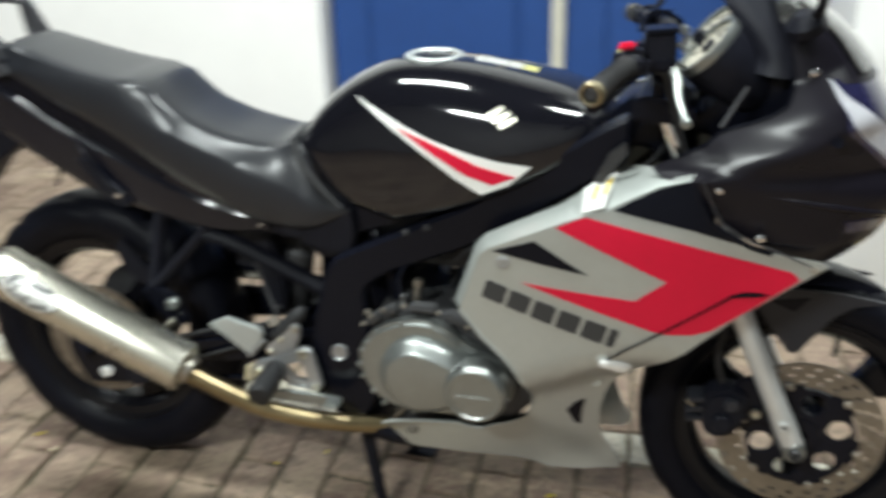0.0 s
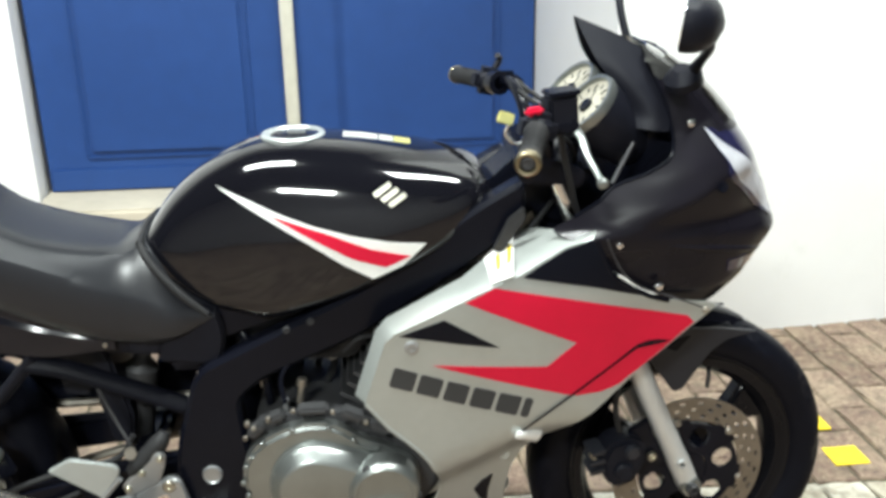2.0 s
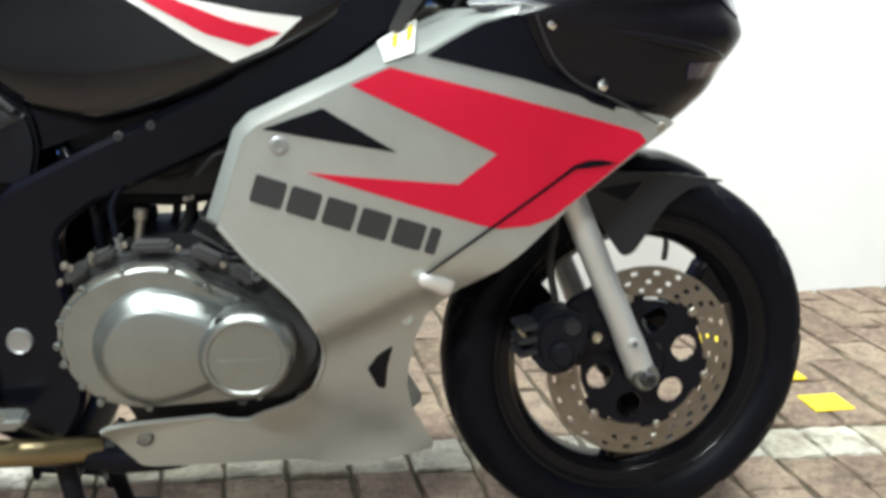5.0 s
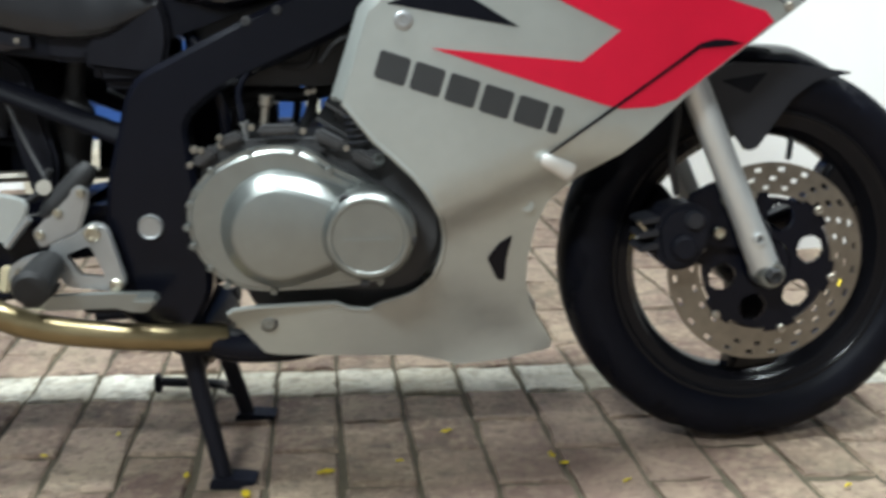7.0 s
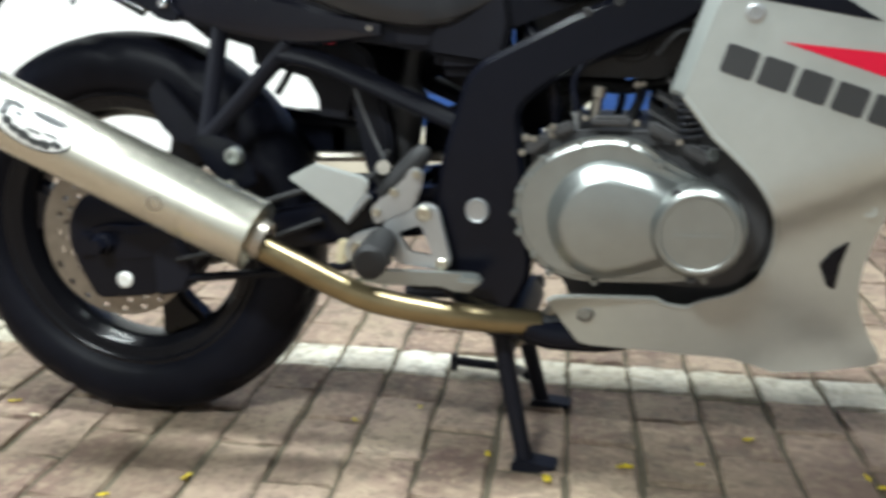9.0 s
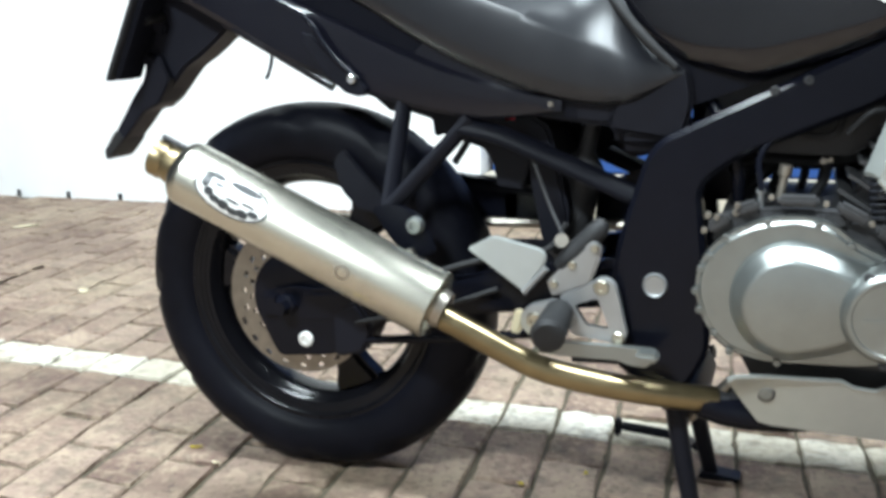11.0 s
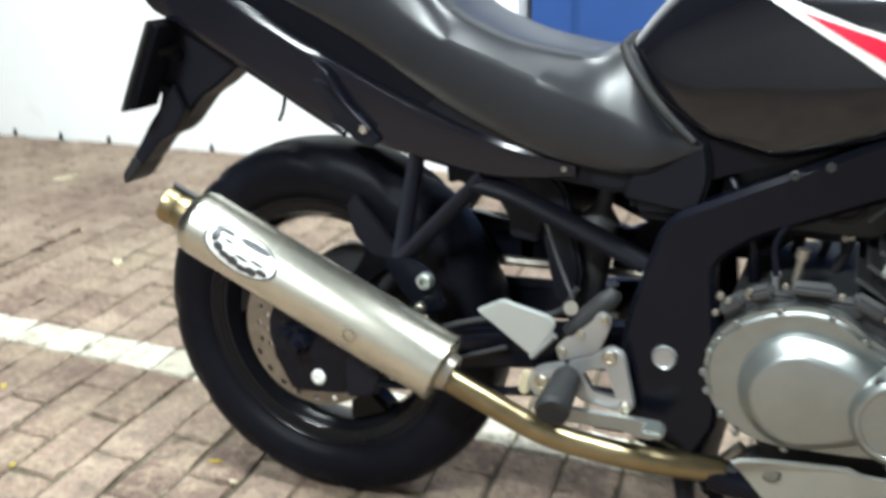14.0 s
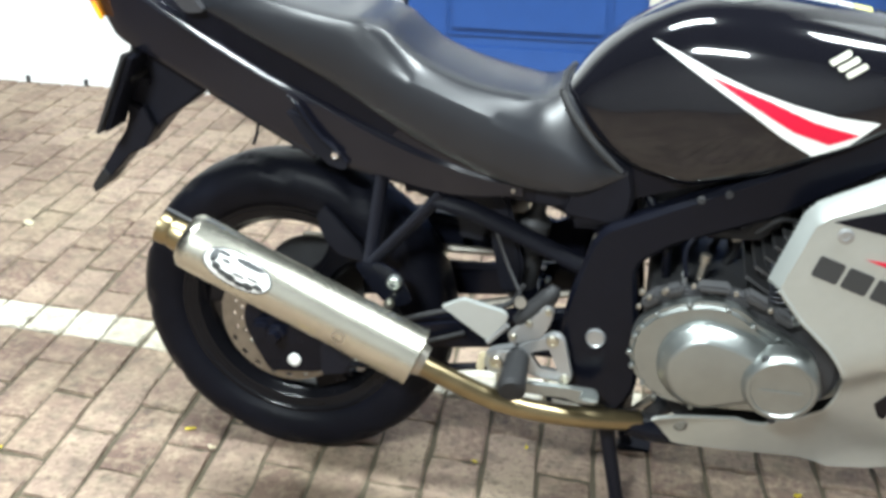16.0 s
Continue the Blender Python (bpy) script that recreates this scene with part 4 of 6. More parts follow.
# headlight: a pale band between two dark bluish stripes on each side, dark glass between
lens = part("headlight_lens", nose_patch(lambda z: -LAMP_IN(z), lambda z: LAMP_IN(z), 0.795, 0.955, 24, 20, 0.002), M_LENSBLUE, nose, "dark headlight glass")
for sg in (-1, 1):
    for nm, lo, hi, m, lab in (("lamp_stripe", LAMP_IN, LAMP_MID, M_LENSBLUE, "dark blue stripe"), ("reflector", LAMP_MID, LAMP_OUT, M_BAND, "pale headlight band"), ("lamp_edge", LAMP_OUT, LAMP_RIM, M_LENSBLUE, "dark blue stripe")):
        bm = nose_patch(lambda z: -hi(z), lambda z: -lo(z), 0.797, 0.962, 8, 24, 0.0025)
        part(nm, bm if sg < 0 else mirrored(bm), m, lens, lab)
    bm = nose_patch(-0.6, -0.27, 0.72, 0.741, 12, 5, 0.002)
    part("lower_duct", bm if sg < 0 else mirrored(bm), M_LENSBLUE, nose, "dark bluish duct slit")
    bm = tube([nose_point(-0.88 + 0.56 * k / 8, 0.79 - 0.048 * (k / 8) ** 0.8, -0.002) for k in range(9)], [0.001, 0.004, 0.006, 0.007, 0.007, 0.0065, 0.006, 0.005, 0.002], seg=10)
    part("duct_brow", bm if sg < 0 else mirrored(bm), M_NOSE, nose)
    # inner panels rising to a peak behind the screen
    left = [(1.187, -0.008, 1.126), (1.198, -0.03, 1.097), (1.219, -0.056, 1.055), (1.266, -0.08, 0.992), (1.262, -0.088, 0.962)]
    right = [(1.284, -0.05, 1.083), (1.292, -0.064, 1.055), (1.308, -0.082, 1.02), (1.322, -0.1, 0.975), (1.322, -0.108, 0.957)]
    a, b = spline(left, 5), spline(right, 5)
    rows = [[p.lerp(q, k / 6) + Vector((0, -0.008 * math.sin(math.pi * k / 6), 0.0)) for k in range(7)] for p, q in zip(a, b)]
    bm = loft(rows, cap=False, closed=False)
    bmesh.ops.solidify(bm, geom=bm.faces[:], thickness=0.004)
    part("inner_panel", bm if sg < 0 else mirrored(bm), M_PLASTIC, nose, "black inner panel behind the screen")
    rim = [nose_point(-1, z) for z in [0.835 + 0.0205 * i for i in range(11)]]
    bm = tube(rim, 0.0028, seg=8)
    part("cowl_rim", bm if sg < 0 else mirrored(bm), M_FRAME, nose)
    part("inner_screw", bolt((1.236, sg * 0.03, 1.093), 0.004, 0.006, (-0.3, sg, 0.3), seg=10), M_CHROME, nose)
    part("ridge_hole", lathe([(0, 0.009), (0.003, 0.009), (0.003, 0.006), (0.0, 0)], (1.397, sg * 0.158, 0.877), (0.25, sg, 0.3), 14), M_FRAME, nose)
for x, y, z in ((1.234, -0.172, 0.793), (1.303, -0.169, 0.717), (1.356, -0.11, 0.969)):
    part("cowl_screw", lathe([(-0.004, 0.0075), (0.004, 0.0072), (0.006, 0.005), (0.0065, 0)], (x, y + 0.003, z), (0.25, -1, 0.1), 16), M_CHROME, nose)
part("seam_edge", tube([(1.21, -0.186, 0.808), (1.222, -0.182, 0.78), (1.24, -0.182, 0.748), (1.272, -0.177, 0.72), (1.33, -0.162, 0.694), (1.392, -0.142, 0.662)], 0.0016, seg=8), M_GRAB, nose)
# black block added so that the cavity behind the gauges stays dark
part("cavity_block", prism(fillet([(1.17, 0.86), (1.3, 0.83), (1.345, 0.93), (1.3, 0.955), (1.24, 0.93)], 0.015), -0.075, 0.1, 0.01), M_FRAME, nose)
part("inner_dash", prism(fillet([(1.255, 0.82), (1.3, 0.8), (1.42, 0.82), (1.4, 0.92), (1.345, 0.945), (1.3, 0.9)], 0.02), -0.09, 0.09, 0.01), M_FRAME, nose)
part("dash_stay", tube([(1.228, -0.13, 0.882), (1.243, -0.125, 0.91), (1.262, -0.12, 0.945)], 0.0035, seg=8), M_GRAB, nose)

for sg in (-1, 1):
    mir = sub("mirror", 0, 0, 0, "black mirror on a short stalk")
    part("mirror_base", lathe([(-0.01, 0.0), (-0.01, 0.03), (0.004, 0.03), (0.012, 0.022), (0.02, 0.012), (0.02, 0)], (1.335, sg * 0.118, 1.043), (-0.35, sg * 0.3, 0.9), 24), M_PLASTIC, mir)
    part("stalk", tube([(1.342, sg * 0.12, 1.045), (1.352, sg * 0.145, 1.075), (1.345, sg * 0.2, 1.105), (1.32, sg * 0.235, 1.13)] if sg < 0 else [(1.318, 0.118, 1.04), (1.31, 0.13, 1.07), (1.302, 0.15, 1.115), (1.305, 0.19, 1.165)], [0.012, 0.0075, 0.007, 0.008], seg=12), M_PLASTIC, mir)
    turn = pose(1.301, sg * 0.27, 1.15 if sg < 0 else 1.187, 0, 7, sg * 19)
    rows = []
    for i in range(9):
        t = i / 8
        k = math.sqrt(max(0.02, 1 - t ** 2.4))
        rows.append([turn @ Vector((-0.02 + 0.054 * t, sg * 0.08 * math.copysign(abs(math.cos(a)) ** 0.7, math.cos(a)) * k, 0.041 * math.copysign(abs(math.sin(a)) ** 0.7, math.sin(a)) * k)) for a in (2 * math.pi * q / 24 for q in range(24))])
    part("housing", loft(rows), M_PLASTIC, mir)
    rows = [[turn @ Vector((-0.0205 - 0.0015 * j, sg * 0.076 * math.copysign(abs(math.cos(a)) ** 0.7, math.cos(a)), 0.037 * math.copysign(abs(math.sin(a)) ** 0.7, math.sin(a)))) for a in (2 * math.pi * q / 24 for q in range(24))] for j in (0, 1)]
    part("mirror_glass", loft(rows), M_CHROME, mir)

# ---- cockpit ----
bars = sub("handlebars", 0, 0, 0, "black handlebars with rubber grips and controls")
for sg in (-1, 1):
    part("riser_bar", tube([(1.13, sg * 0.1, 0.9), (1.125, sg * 0.115, 0.955), (1.112, sg * 0.17, 0.985), (1.09, sg * 0.24, 0.98), (1.055, sg * 0.35, 0.965)], 0.011, seg=14), M_FRAME, bars)
    d = Vector((-0.03, sg * 0.115, -0.009))
    p0 = Vector((1.086, sg * 0.235, 0.994)) if sg < 0 else Vector((1.07, 0.27, 0.975))
    if sg > 0:
        d = Vector((-0.035, 0.12, -0.012))
    g = [p0 + d * t for t in (0, 0.1, 0.5, 0.9, 1.0)]
    grip = part("grip", tube(g, [0.019, 0.0165, 0.0155, 0.0165, 0.018], seg=20, smooth=False), M_RUB2, bars)
    bm = bmesh.new()
    for k in range(9):
        lathe([(-0.0015, 0.0155), (-0.001, 0.0172), (0.001, 0.0172), (0.0015, 0.0155)], p0 + d * (0.14 + 0.08 * k), d, 20, bm=bm)
    part("grip_ribs", bm, M_RUB2, grip)
    part("bar_end", lathe([(0, 0.017), (0.002, 0.0185), (0.01, 0.018), (0.013, 0.015), (0.012, 0.0115), (0.004, 0.0105)], p0 + d * 1.0, d, 24), M_BRASS, grip, "worn brass bar end")
    part("bar_end_plug", lathe([(0.0, 0.0108), (0.008, 0.0105), (0.01, 0.007), (0.008, 0)], p0 + d * 1.0, d, 16), M_ENGINE, grip)
    c = p0 - d * 0.18
    part("switch_pod", box(tuple(c), (0.055, 0.05, 0.05), 0.014, (0, 12, 8), seg=3), M_PLASTIC, bars)
    part("clamp", lathe([(-0.014, 0.012), (-0.014, 0.022), (0.014, 0.022), (0.014, 0.012)], p0 - d * 0.55, d, 18, closed=True), M_FRAME, bars)
    # lever
    l0 = p0 - d * 0.35 + Vector((0.045, 0, -0.008))
    rows = [l0, l0 + Vector((0.022, sg * 0.005, -0.012)), l0 + Vector((0.018, sg * 0.03, -0.04)), l0 + Vector((0.042, sg * 0.06, -0.075)), l0 + Vector((0.05, sg * 0.075, -0.09))]
    if sg < 0:
        rows = [Vector(v) for v in ((1.15, -0.195, 0.99), (1.16, -0.207, 0.975), (1.164, -0.232, 0.955), (1.172, -0.252, 0.938), (1.179, -0.265, 0.924))]
    part("lever", tube(rows, [0.009, 0.008, 0.0065, 0.006, 0.006], seg=12, flat=0.7), M_CAST, bars, "silver lever")
    part("lever_ball", lathe([(-0.009, 0.0), (-0.007, 0.006), (0, 0.009), (0.007, 0.006), (0.009, 0)], rows[-1], d, 14), M_CAST, bars)
    part("lever_pivot", box(tuple(l0 + Vector((-0.008, 0, 0.004))), (0.045, 0.026, 0.022), 0.005), M_FRAME, bars)
part("kill_switch", box((1.085, -0.222, 1.023), (0.027, 0.016, 0.011), 0.004, (0, -10, 0)), M_RED, bars, "red kill switch")
part("master_reservoir", box((1.13, -0.185, 1.014), (0.046, 0.04, 0.052), 0.005, (0, -4, 10)), M_PLASTIC, bars)
part("reservoir_cap", box((1.131, -0.185, 1.042), (0.05, 0.044, 0.008), 0.003, (0, -4, 10)), M_FRAME, bars)
part("clutch_perch", box((1.105, 0.22, 0.985), (0.05, 0.03, 0.03), 0.008), M_FRAME, bars)
part("choke_lever", tube([(1.09, 0.245, 1.0), (1.1, 0.25, 1.016), (1.095, 0.24, 1.026)], 0.006, seg=8), M_PLASTIC, bars)
part("top_yoke", prism(fillet([(1.085, 0.885), (1.18, 0.87), (1.19, 0.9), (1.12, 0.925), (1.09, 0.92)], 0.012), -0.125, 0.125, 0.006), M_FRAME, bars, "black top yoke")
part("ignition_lock", lathe([(0, 0.02), (0.025, 0.02), (0.03, 0.016), (0.03, 0)], (1.13, 0, 0.91), (-0.335, 0, 0.942), 20), M_CHROME, bars)
part("key_tag", box((1.068, -0.055, 0.975), (0.034, 0.005, 0.02), 0.004, (0, 20, 25)), M_TAG, bars, "pale yellow key tag")
part("key_ring", tube([(1.075, -0.05, 0.965), (1.07, -0.045, 0.945), (1.085, -0.05, 0.93), (1.1, -0.04, 0.93)], 0.003, seg=8), M_CHROME, bars)
for y, r in ((-0.064, 0.058), (0.064, 0.058)):
    ga = sub("gauge", 0, 0, 0, "round chrome-rimmed instrument")
    ax = Vector((-0.72, -0.12, 0.69))
    c = Vector((1.2, y, 0.99))
    part("gauge_body", lathe([(-0.115, 0.0), (-0.115, r * 0.5), (-0.1, r * 0.72), (-0.02, r * 1.0), (0, r)], c, ax, 32), M_PLASTIC, ga)
    part("bezel", lathe([(-0.004, r), (0.004, r * 1.03), (0.012, r * 1.0), (0.012, r * 0.9), (0.006, r * 0.88), (0.0, r * 0.9)], c, ax, 40, closed=True), M_CAST, ga)
    part("dial", lathe([(0.004, 0), (0.004, r * 0.9), (0.002, r * 0.9), (0.002, 0)], c, ax, 40), M_DIAL, ga)
    side_d = ax.cross(Vector((0, 0, 1))).normalized()
    up_d = side_d.cross(ax).normalized()
    bm = bmesh.new()
    for q in range(11):
        t = radians(-40 + 26 * q)
        o = c + ax * 0.0045 + (side_d * math.cos(t) + up_d * math.sin(t)) * r * 0.74
        i_ = c + ax * 0.0045 + (side_d * math.cos(t) + up_d * math.sin(t)) * r * (0.58 if q % 2 else 0.5)
        tube([i_, o], 0.0016, seg=6, smooth=False, bm=bm)
    part("dial_marks", bm, M_DARK, ga)
    part("dial_hub", lathe([(0.004, 0.013), (0.009, 0.012), (0.011, 0.0)], c, ax, 16), M_FRAME, ga)
    part("needle", tube([c + ax * 0.006, c + ax * 0.006 + Vector((0.02, 0.012, 0.02))], 0.0012, seg=6, smooth=False), M_DARK, ga)
part("warning_light_panel", box((1.19, 0, 0.985), (0.02, 0.04, 0.05), 0.004, (0, -44, 0)), M_PLASTIC, bike)
for i, (y, dx) in enumerate(((-0.06, 0.0), (-0.03, 0.015), (0.03, 0.01), (0.06, 0.02))):
    part("control_cable", tube([(1.1 + dx, y * 3, 0.99), (1.17 + dx, y * 1.6, 0.93), (1.15 + dx, y, 0.84), (1.07, y * 0.9, 0.74), (0.95, y, 0.66)], 0.0045, seg=8), M_RUB2, bike)
for (p, q) in (((1.06, -0.09, 0.82), (1.1, -0.09, 0.89)), ((1.14, -0.06, 0.9), (1.18, -0.09, 0.8))):
    part("cable_guide", tube([p, q], 0.008, smooth=False), M_PLASTIC, bike)

# ---- engine ----
eng = sub("engine", 0, 0, 0, "silver cast engine with black cylinders")
part("crankcase", prism(fillet([(0.63, 0.32), (0.68, 0.295), (0.9, 0.295), (0.95, 0.35), (0.945, 0.47), (0.86, 0.5), (0.72, 0.5), (0.63, 0.46)], 0.03), -0.14, 0.14, 0.012), M_ENGINE, eng)
cyl = part("cylinder_block", box((0.89, 0, 0.565), (0.11, 0.2, 0.17), 0.006, (0, 32, 0)), M_FINS, eng, "black finned cylinders")
for k in range(9):
    part("fin", box((0.845 + 0.012 * k, 0, 0.49 + 0.019 * k), (0.15, 0.25, 0.005), 0.0, (0, 32, 0)), M_FINS, cyl)
# dark block added to fill the see-through space above the engine
part("gap_block", prism(fillet([(0.6, 0.57), (0.8, 0.565), (0.86, 0.62), (0.84, 0.7), (0.62, 0.68)], 0.015), -0.07, 0.08, 0.008), M_ENGINE, eng)
part("cylinder_head", prism(fillet([(0.88, 0.63), (1.0, 0.57), (1.05, 0.66), (0.95, 0.73)], 0.015), -0.12, 0.12, 0.01), M_ENGINE, eng)
part("gearbox_top", prism(fillet([(0.63, 0.46), (0.76, 0.47), (0.8, 0.49), (0.79, 0.505), (0.68, 0.505), (0.64, 0.495)], 0.008), -0.15, 0.1, 0.005), M_ENGINE, eng)
bm = bmesh.new()
lathe([(0, 0.004), (0.036, 0.004), (0.036, 0.006), (0.042, 0.006), (0.042, 0)], (0.689, -0.13, 0.487), (0, 0, 1), 10, bm=bm)
part("oil_filler", bm, M_ALU, eng)
COVER = [(0.612, 0.40), (0.618, 0.44), (0.645, 0.472), (0.69, 0.495), (0.735, 0.503), (0.775, 0.495), (0.81, 0.467), (0.85, 0.45), (0.9, 0.42), (0.912, 0.386), (0.9, 0.35), (0.87, 0.322), (0.82, 0.312), (0.70, 0.308), (0.655, 0.322), (0.625, 0.355)]
cov = part("clutch_cover", prism(fillet(COVER, 0.03, 5), -0.178, -0.14, 0.008, 3), M_CAST, eng, "cast aluminium clutch cover")


def ring_at(sc, y, cx=0.735, cz=0.395):
    """The raised D shape of the cover, at a scale and depth."""
    out = []
    for k in range(48):
        a = 2 * math.pi * k / 48
        c, s = math.cos(a), math.sin(a)
        r = 0.077
        x, z = r * c, r * s
        if c > 0:
            x = 0.14 * c ** 1.0
            z = r * s * (1 - 0.32 * c) + (0.004 if s > 0 else -0.004) * c
        out.append((cx + x * sc, y, cz + z * sc))
    return out


rings = [ring_at(1.0, -0.174), ring_at(1.0, -0.186), ring_at(0.975, -0.192), ring_at(0.93, -0.196), ring_at(0.8, -0.208), ring_at(0.75, -0.2115), ring_at(0.7, -0.2125), ring_at(0.02, -0.2125)]
part("cover_dome", loft(rings), M_CAST, cov, "", 50)
sc = sub("points_cover", 0.848, -0.186, 0.391, "round aluminium end cover")
part("cover_ring", lathe([(0, 0.06), (0.028, 0.0585), (0.038, 0.055), (0.042, 0.05), (0.042, 0.046), (0.0395, 0.0445), (0.0395, 0.0)], axis=(0, -1, 0), seg=56), M_CAST, sc)
part("name_bar", box((0, -0.0405, -0.004), (0.066, 0.0024, 0.008), 0.001), M_CAST, sc, "raised plain bar")
for dx, dz in ((-0.028, 0.048), (0.054, -0.006), (-0.006, -0.058)):
    part("cover_screw", bolt((dx, -0.03, dz), 0.0065, 0.007), M_ENGINE, sc)
for x, z in ((0.612, 0.425), (0.622, 0.452), (0.65, 0.478), (0.70, 0.5), (0.76, 0.499), (0.80, 0.474), (0.84, 0.457), (0.606, 0.395), (0.612, 0.37), (0.632, 0.34), (0.66, 0.316), (0.72, 0.306), (0.86, 0.315)):
    part("cover_bolt", bolt((x + (0.008 if x < 0.65 else 0), -0.174, z - (0.006 if z > 0.45 else -0.004)), 0.005, 0.006, seg=10), M_CAST, cov)
for k, (x, z) in enumerate(((0.625, 0.495), (0.66, 0.5))):
    part("engine_bolt", bolt((x, -0.145, z), 0.005, 0.008, seg=10), M_STEEL2, eng)
part("engine_gasket", prism(fillet(COVER, 0.03, 5), -0.1415, -0.138, 0), M_ENGINE, cov)
# black sheets added to darken the gaps, cut round the bright openings
part("gap_backing", prism([(0.58, 0.48), (0.68, 0.48), (0.684, 0.53), (0.74, 0.538), (0.745, 0.574), (0.783, 0.572), (0.786, 0.5), (0.8, 0.48), (0.95, 0.48), (0.95, 0.76), (0.58, 0.7)], 0.06, 0.09), M_FRAME, eng)
part("inner_plate", prism([(0.275, 0.62), (0.52, 0.62), (0.52, 0.545), (0.49, 0.538), (0.457, 0.556), (0.4, 0.532), (0.36, 0.557), (0.275, 0.556)], 0.085, 0.1), M_FRAME, eng)
part("inner_plate", prism([(0.272, 0.55), (0.35, 0.546), (0.352, 0.53), (0.385, 0.52), (0.38, 0.435), (0.28, 0.435)], 0.085, 0.1), M_FRAME, eng)
part("inner_plate", prism([(0.436, 0.506), (0.455, 0.5), (0.52, 0.53), (0.52, 0.44), (0.43, 0.437)], 0.085, 0.1), M_FRAME, eng)
for pts_, r_ in (([(0.66, 0.03, 0.5), (0.71, 0.02, 0.545), (0.76, 0.03, 0.55), (0.82, 0.04, 0.58)], 0.008), ([(0.73, 0.04, 0.49), (0.742, 0.03, 0.53), (0.738, 0.03, 0.6)], 0.006), ([(0.77, 0.05, 0.49), (0.765, 0.04, 0.53), (0.79, 0.03, 0.6)], 0.005)):
    part("hose", tube(pts_, r_, seg=8), M_RUB2, eng)
part("wire_loom", tube([(0.64, 0.0, 0.54), (0.69, -0.01, 0.552), (0.75, -0.005, 0.548), (0.81, -0.02, 0.56)], 0.0095, seg=10), M_RUB2, eng)
part("hose", tube([(0.7, 0.05, 0.5), (0.706, 0.03, 0.53), (0.7, -0.01, 0.58), (0.71, -0.03, 0.62)], 0.0085, seg=8), M_RUB2, eng)
part("hose", tube([(0.755, -0.03, 0.505), (0.77, -0.035, 0.545), (0.76, -0.04, 0.6)], 0.007, seg=8), M_RUB2, eng)
part("hose_clip", box((0.768, -0.035, 0.556), (0.016, 0.018, 0.008), 0.002, (0, -15, 0)), M_STEEL2, eng)
part("breather_stub", lathe([(0, 0.006), (0.03, 0.006), (0.032, 0.009), (0.045, 0.009), (0.047, 0)], (0.712, -0.12, 0.515), (0.15, 0, 1), 12), M_STEEL2, eng)
part("hose_clip", box((0.716, 0.02, 0.545), (0.012, 0.02, 0.022), 0.003, (0, 30, 0)), M_ALU, eng)
# black plate added to darken the opening behind the rear tyre
part("lower_gap_plate", prism([(0.1, 0.435), (0.3, 0.435), (0.3, 0.5), (0.262, 0.494), (0.2, 0.505), (0.12, 0.5)], 0.085, 0.1), M_FRAME, eng)
for k, (x, z, w, h) in enumerate(((0.64, 0.487, 0.03, 0.016), (0.675, 0.508, 0.028, 0.014), (0.735, 0.519, 0.05, 0.012), (0.8, 0.505, 0.04, 0.014), (0.845, 0.478, 0.035, 0.014))):
    part("case_boss", box((x, -0.15, z), (w, 0.03, h), 0.004, (0, (-35, -20, 0, 28, 30)[k], 0)), M_FINS, eng)
for x, z in ((0.622, 0.478), (0.637, 0.496), (0.662, 0.512), (0.703, 0.524), (0.768, 0.518), (0.822, 0.495)):
    part("case_bolt", bolt((x, -0.162, z), 0.0042, 0.006, seg=10), M_STEEL2, eng)
# coil of a spring behind the edge of the fairing
for k in range(8):
    part("spring_coil", tube([(0.838 - 0.001 * k + 0.014 * math.cos(a), -0.125 + 0.014 * math.sin(a), 0.492 + 0.0085 * k + 0.0012 * a) for a in (2 * math.pi * q / 14 for q in range(15))], 0.0028, seg=6, smooth=False), M_GUARD, eng)
part("case_bolt", bolt((0.862, -0.152, 0.476), 0.009, 0.008, (0.2, -1, 0.4), seg=12), M_CAST, eng)
# carburettors and hoses in the gap under the tank
for x, y in ((0.72, -0.05), (0.72, 0.05)):
    part("carburettor", box((x, y, 0.655), (0.07, 0.055, 0.1), 0.012, (0, -20, 0)), M_ENGINE, eng)
    part("intake_boot", tube([(x + 0.03, y, 0.65), (x + 0.12, y, 0.64), (x + 0.17, y, 0.63)], 0.022, seg=14), M_RUB2, eng)
part("fuel_tap", box((0.79, -0.085, 0.66), (0.022, 0.03, 0.03), 0.005), M_ALU, eng)
part("fuel_hose", tube([(0.79, -0.09, 0.65), (0.775, -0.1, 0.6), (0.73, -0.09, 0.6), (0.715, -0.06, 0.64)], 0.005, seg=8), M_RUB2, eng)
part("breather_hose", tube([(0.66, -0.09, 0.5), (0.655, -0.1, 0.56), (0.63, -0.09, 0.62), (0.6, -0.06, 0.66)], 0.008, seg=10), M_FRAME, eng)
part("clutch_cable", tube([(0.69, -0.15, 0.53), (0.69, -0.13, 0.58), (0.76, -0.1, 0.64), (0.9, -0.09, 0.7)], 0.004, seg=8), M_FRAME, eng)
part("ignition_lead", tube([(0.86, -0.1, 0.62), (0.82, -0.12, 0.63), (0.79, -0.11, 0.6)], 0.004, seg=8), M_RUB2, eng)
part("header_pipe", tube([(1.0, -0.07, 0.55), (1.06, -0.08, 0.5), (1.03, -0.07, 0.33), (0.93, -0.06, 0.25), (0.8, -0.07, 0.215), (0.7, -0.1, 0.21), (0.62, -0.12, 0.228)], 0.019, seg=14), M_ENGINE, bike)
part("header_pipe", tube([(1.0, 0.07, 0.55), (1.06, 0.08, 0.5), (1.05, 0.09, 0.33), (0.95, 0.1, 0.235), (0.8, 0.08, 0.212), (0.66, -0.06, 0.215)], 0.019, seg=14), M_ENGINE, bike)
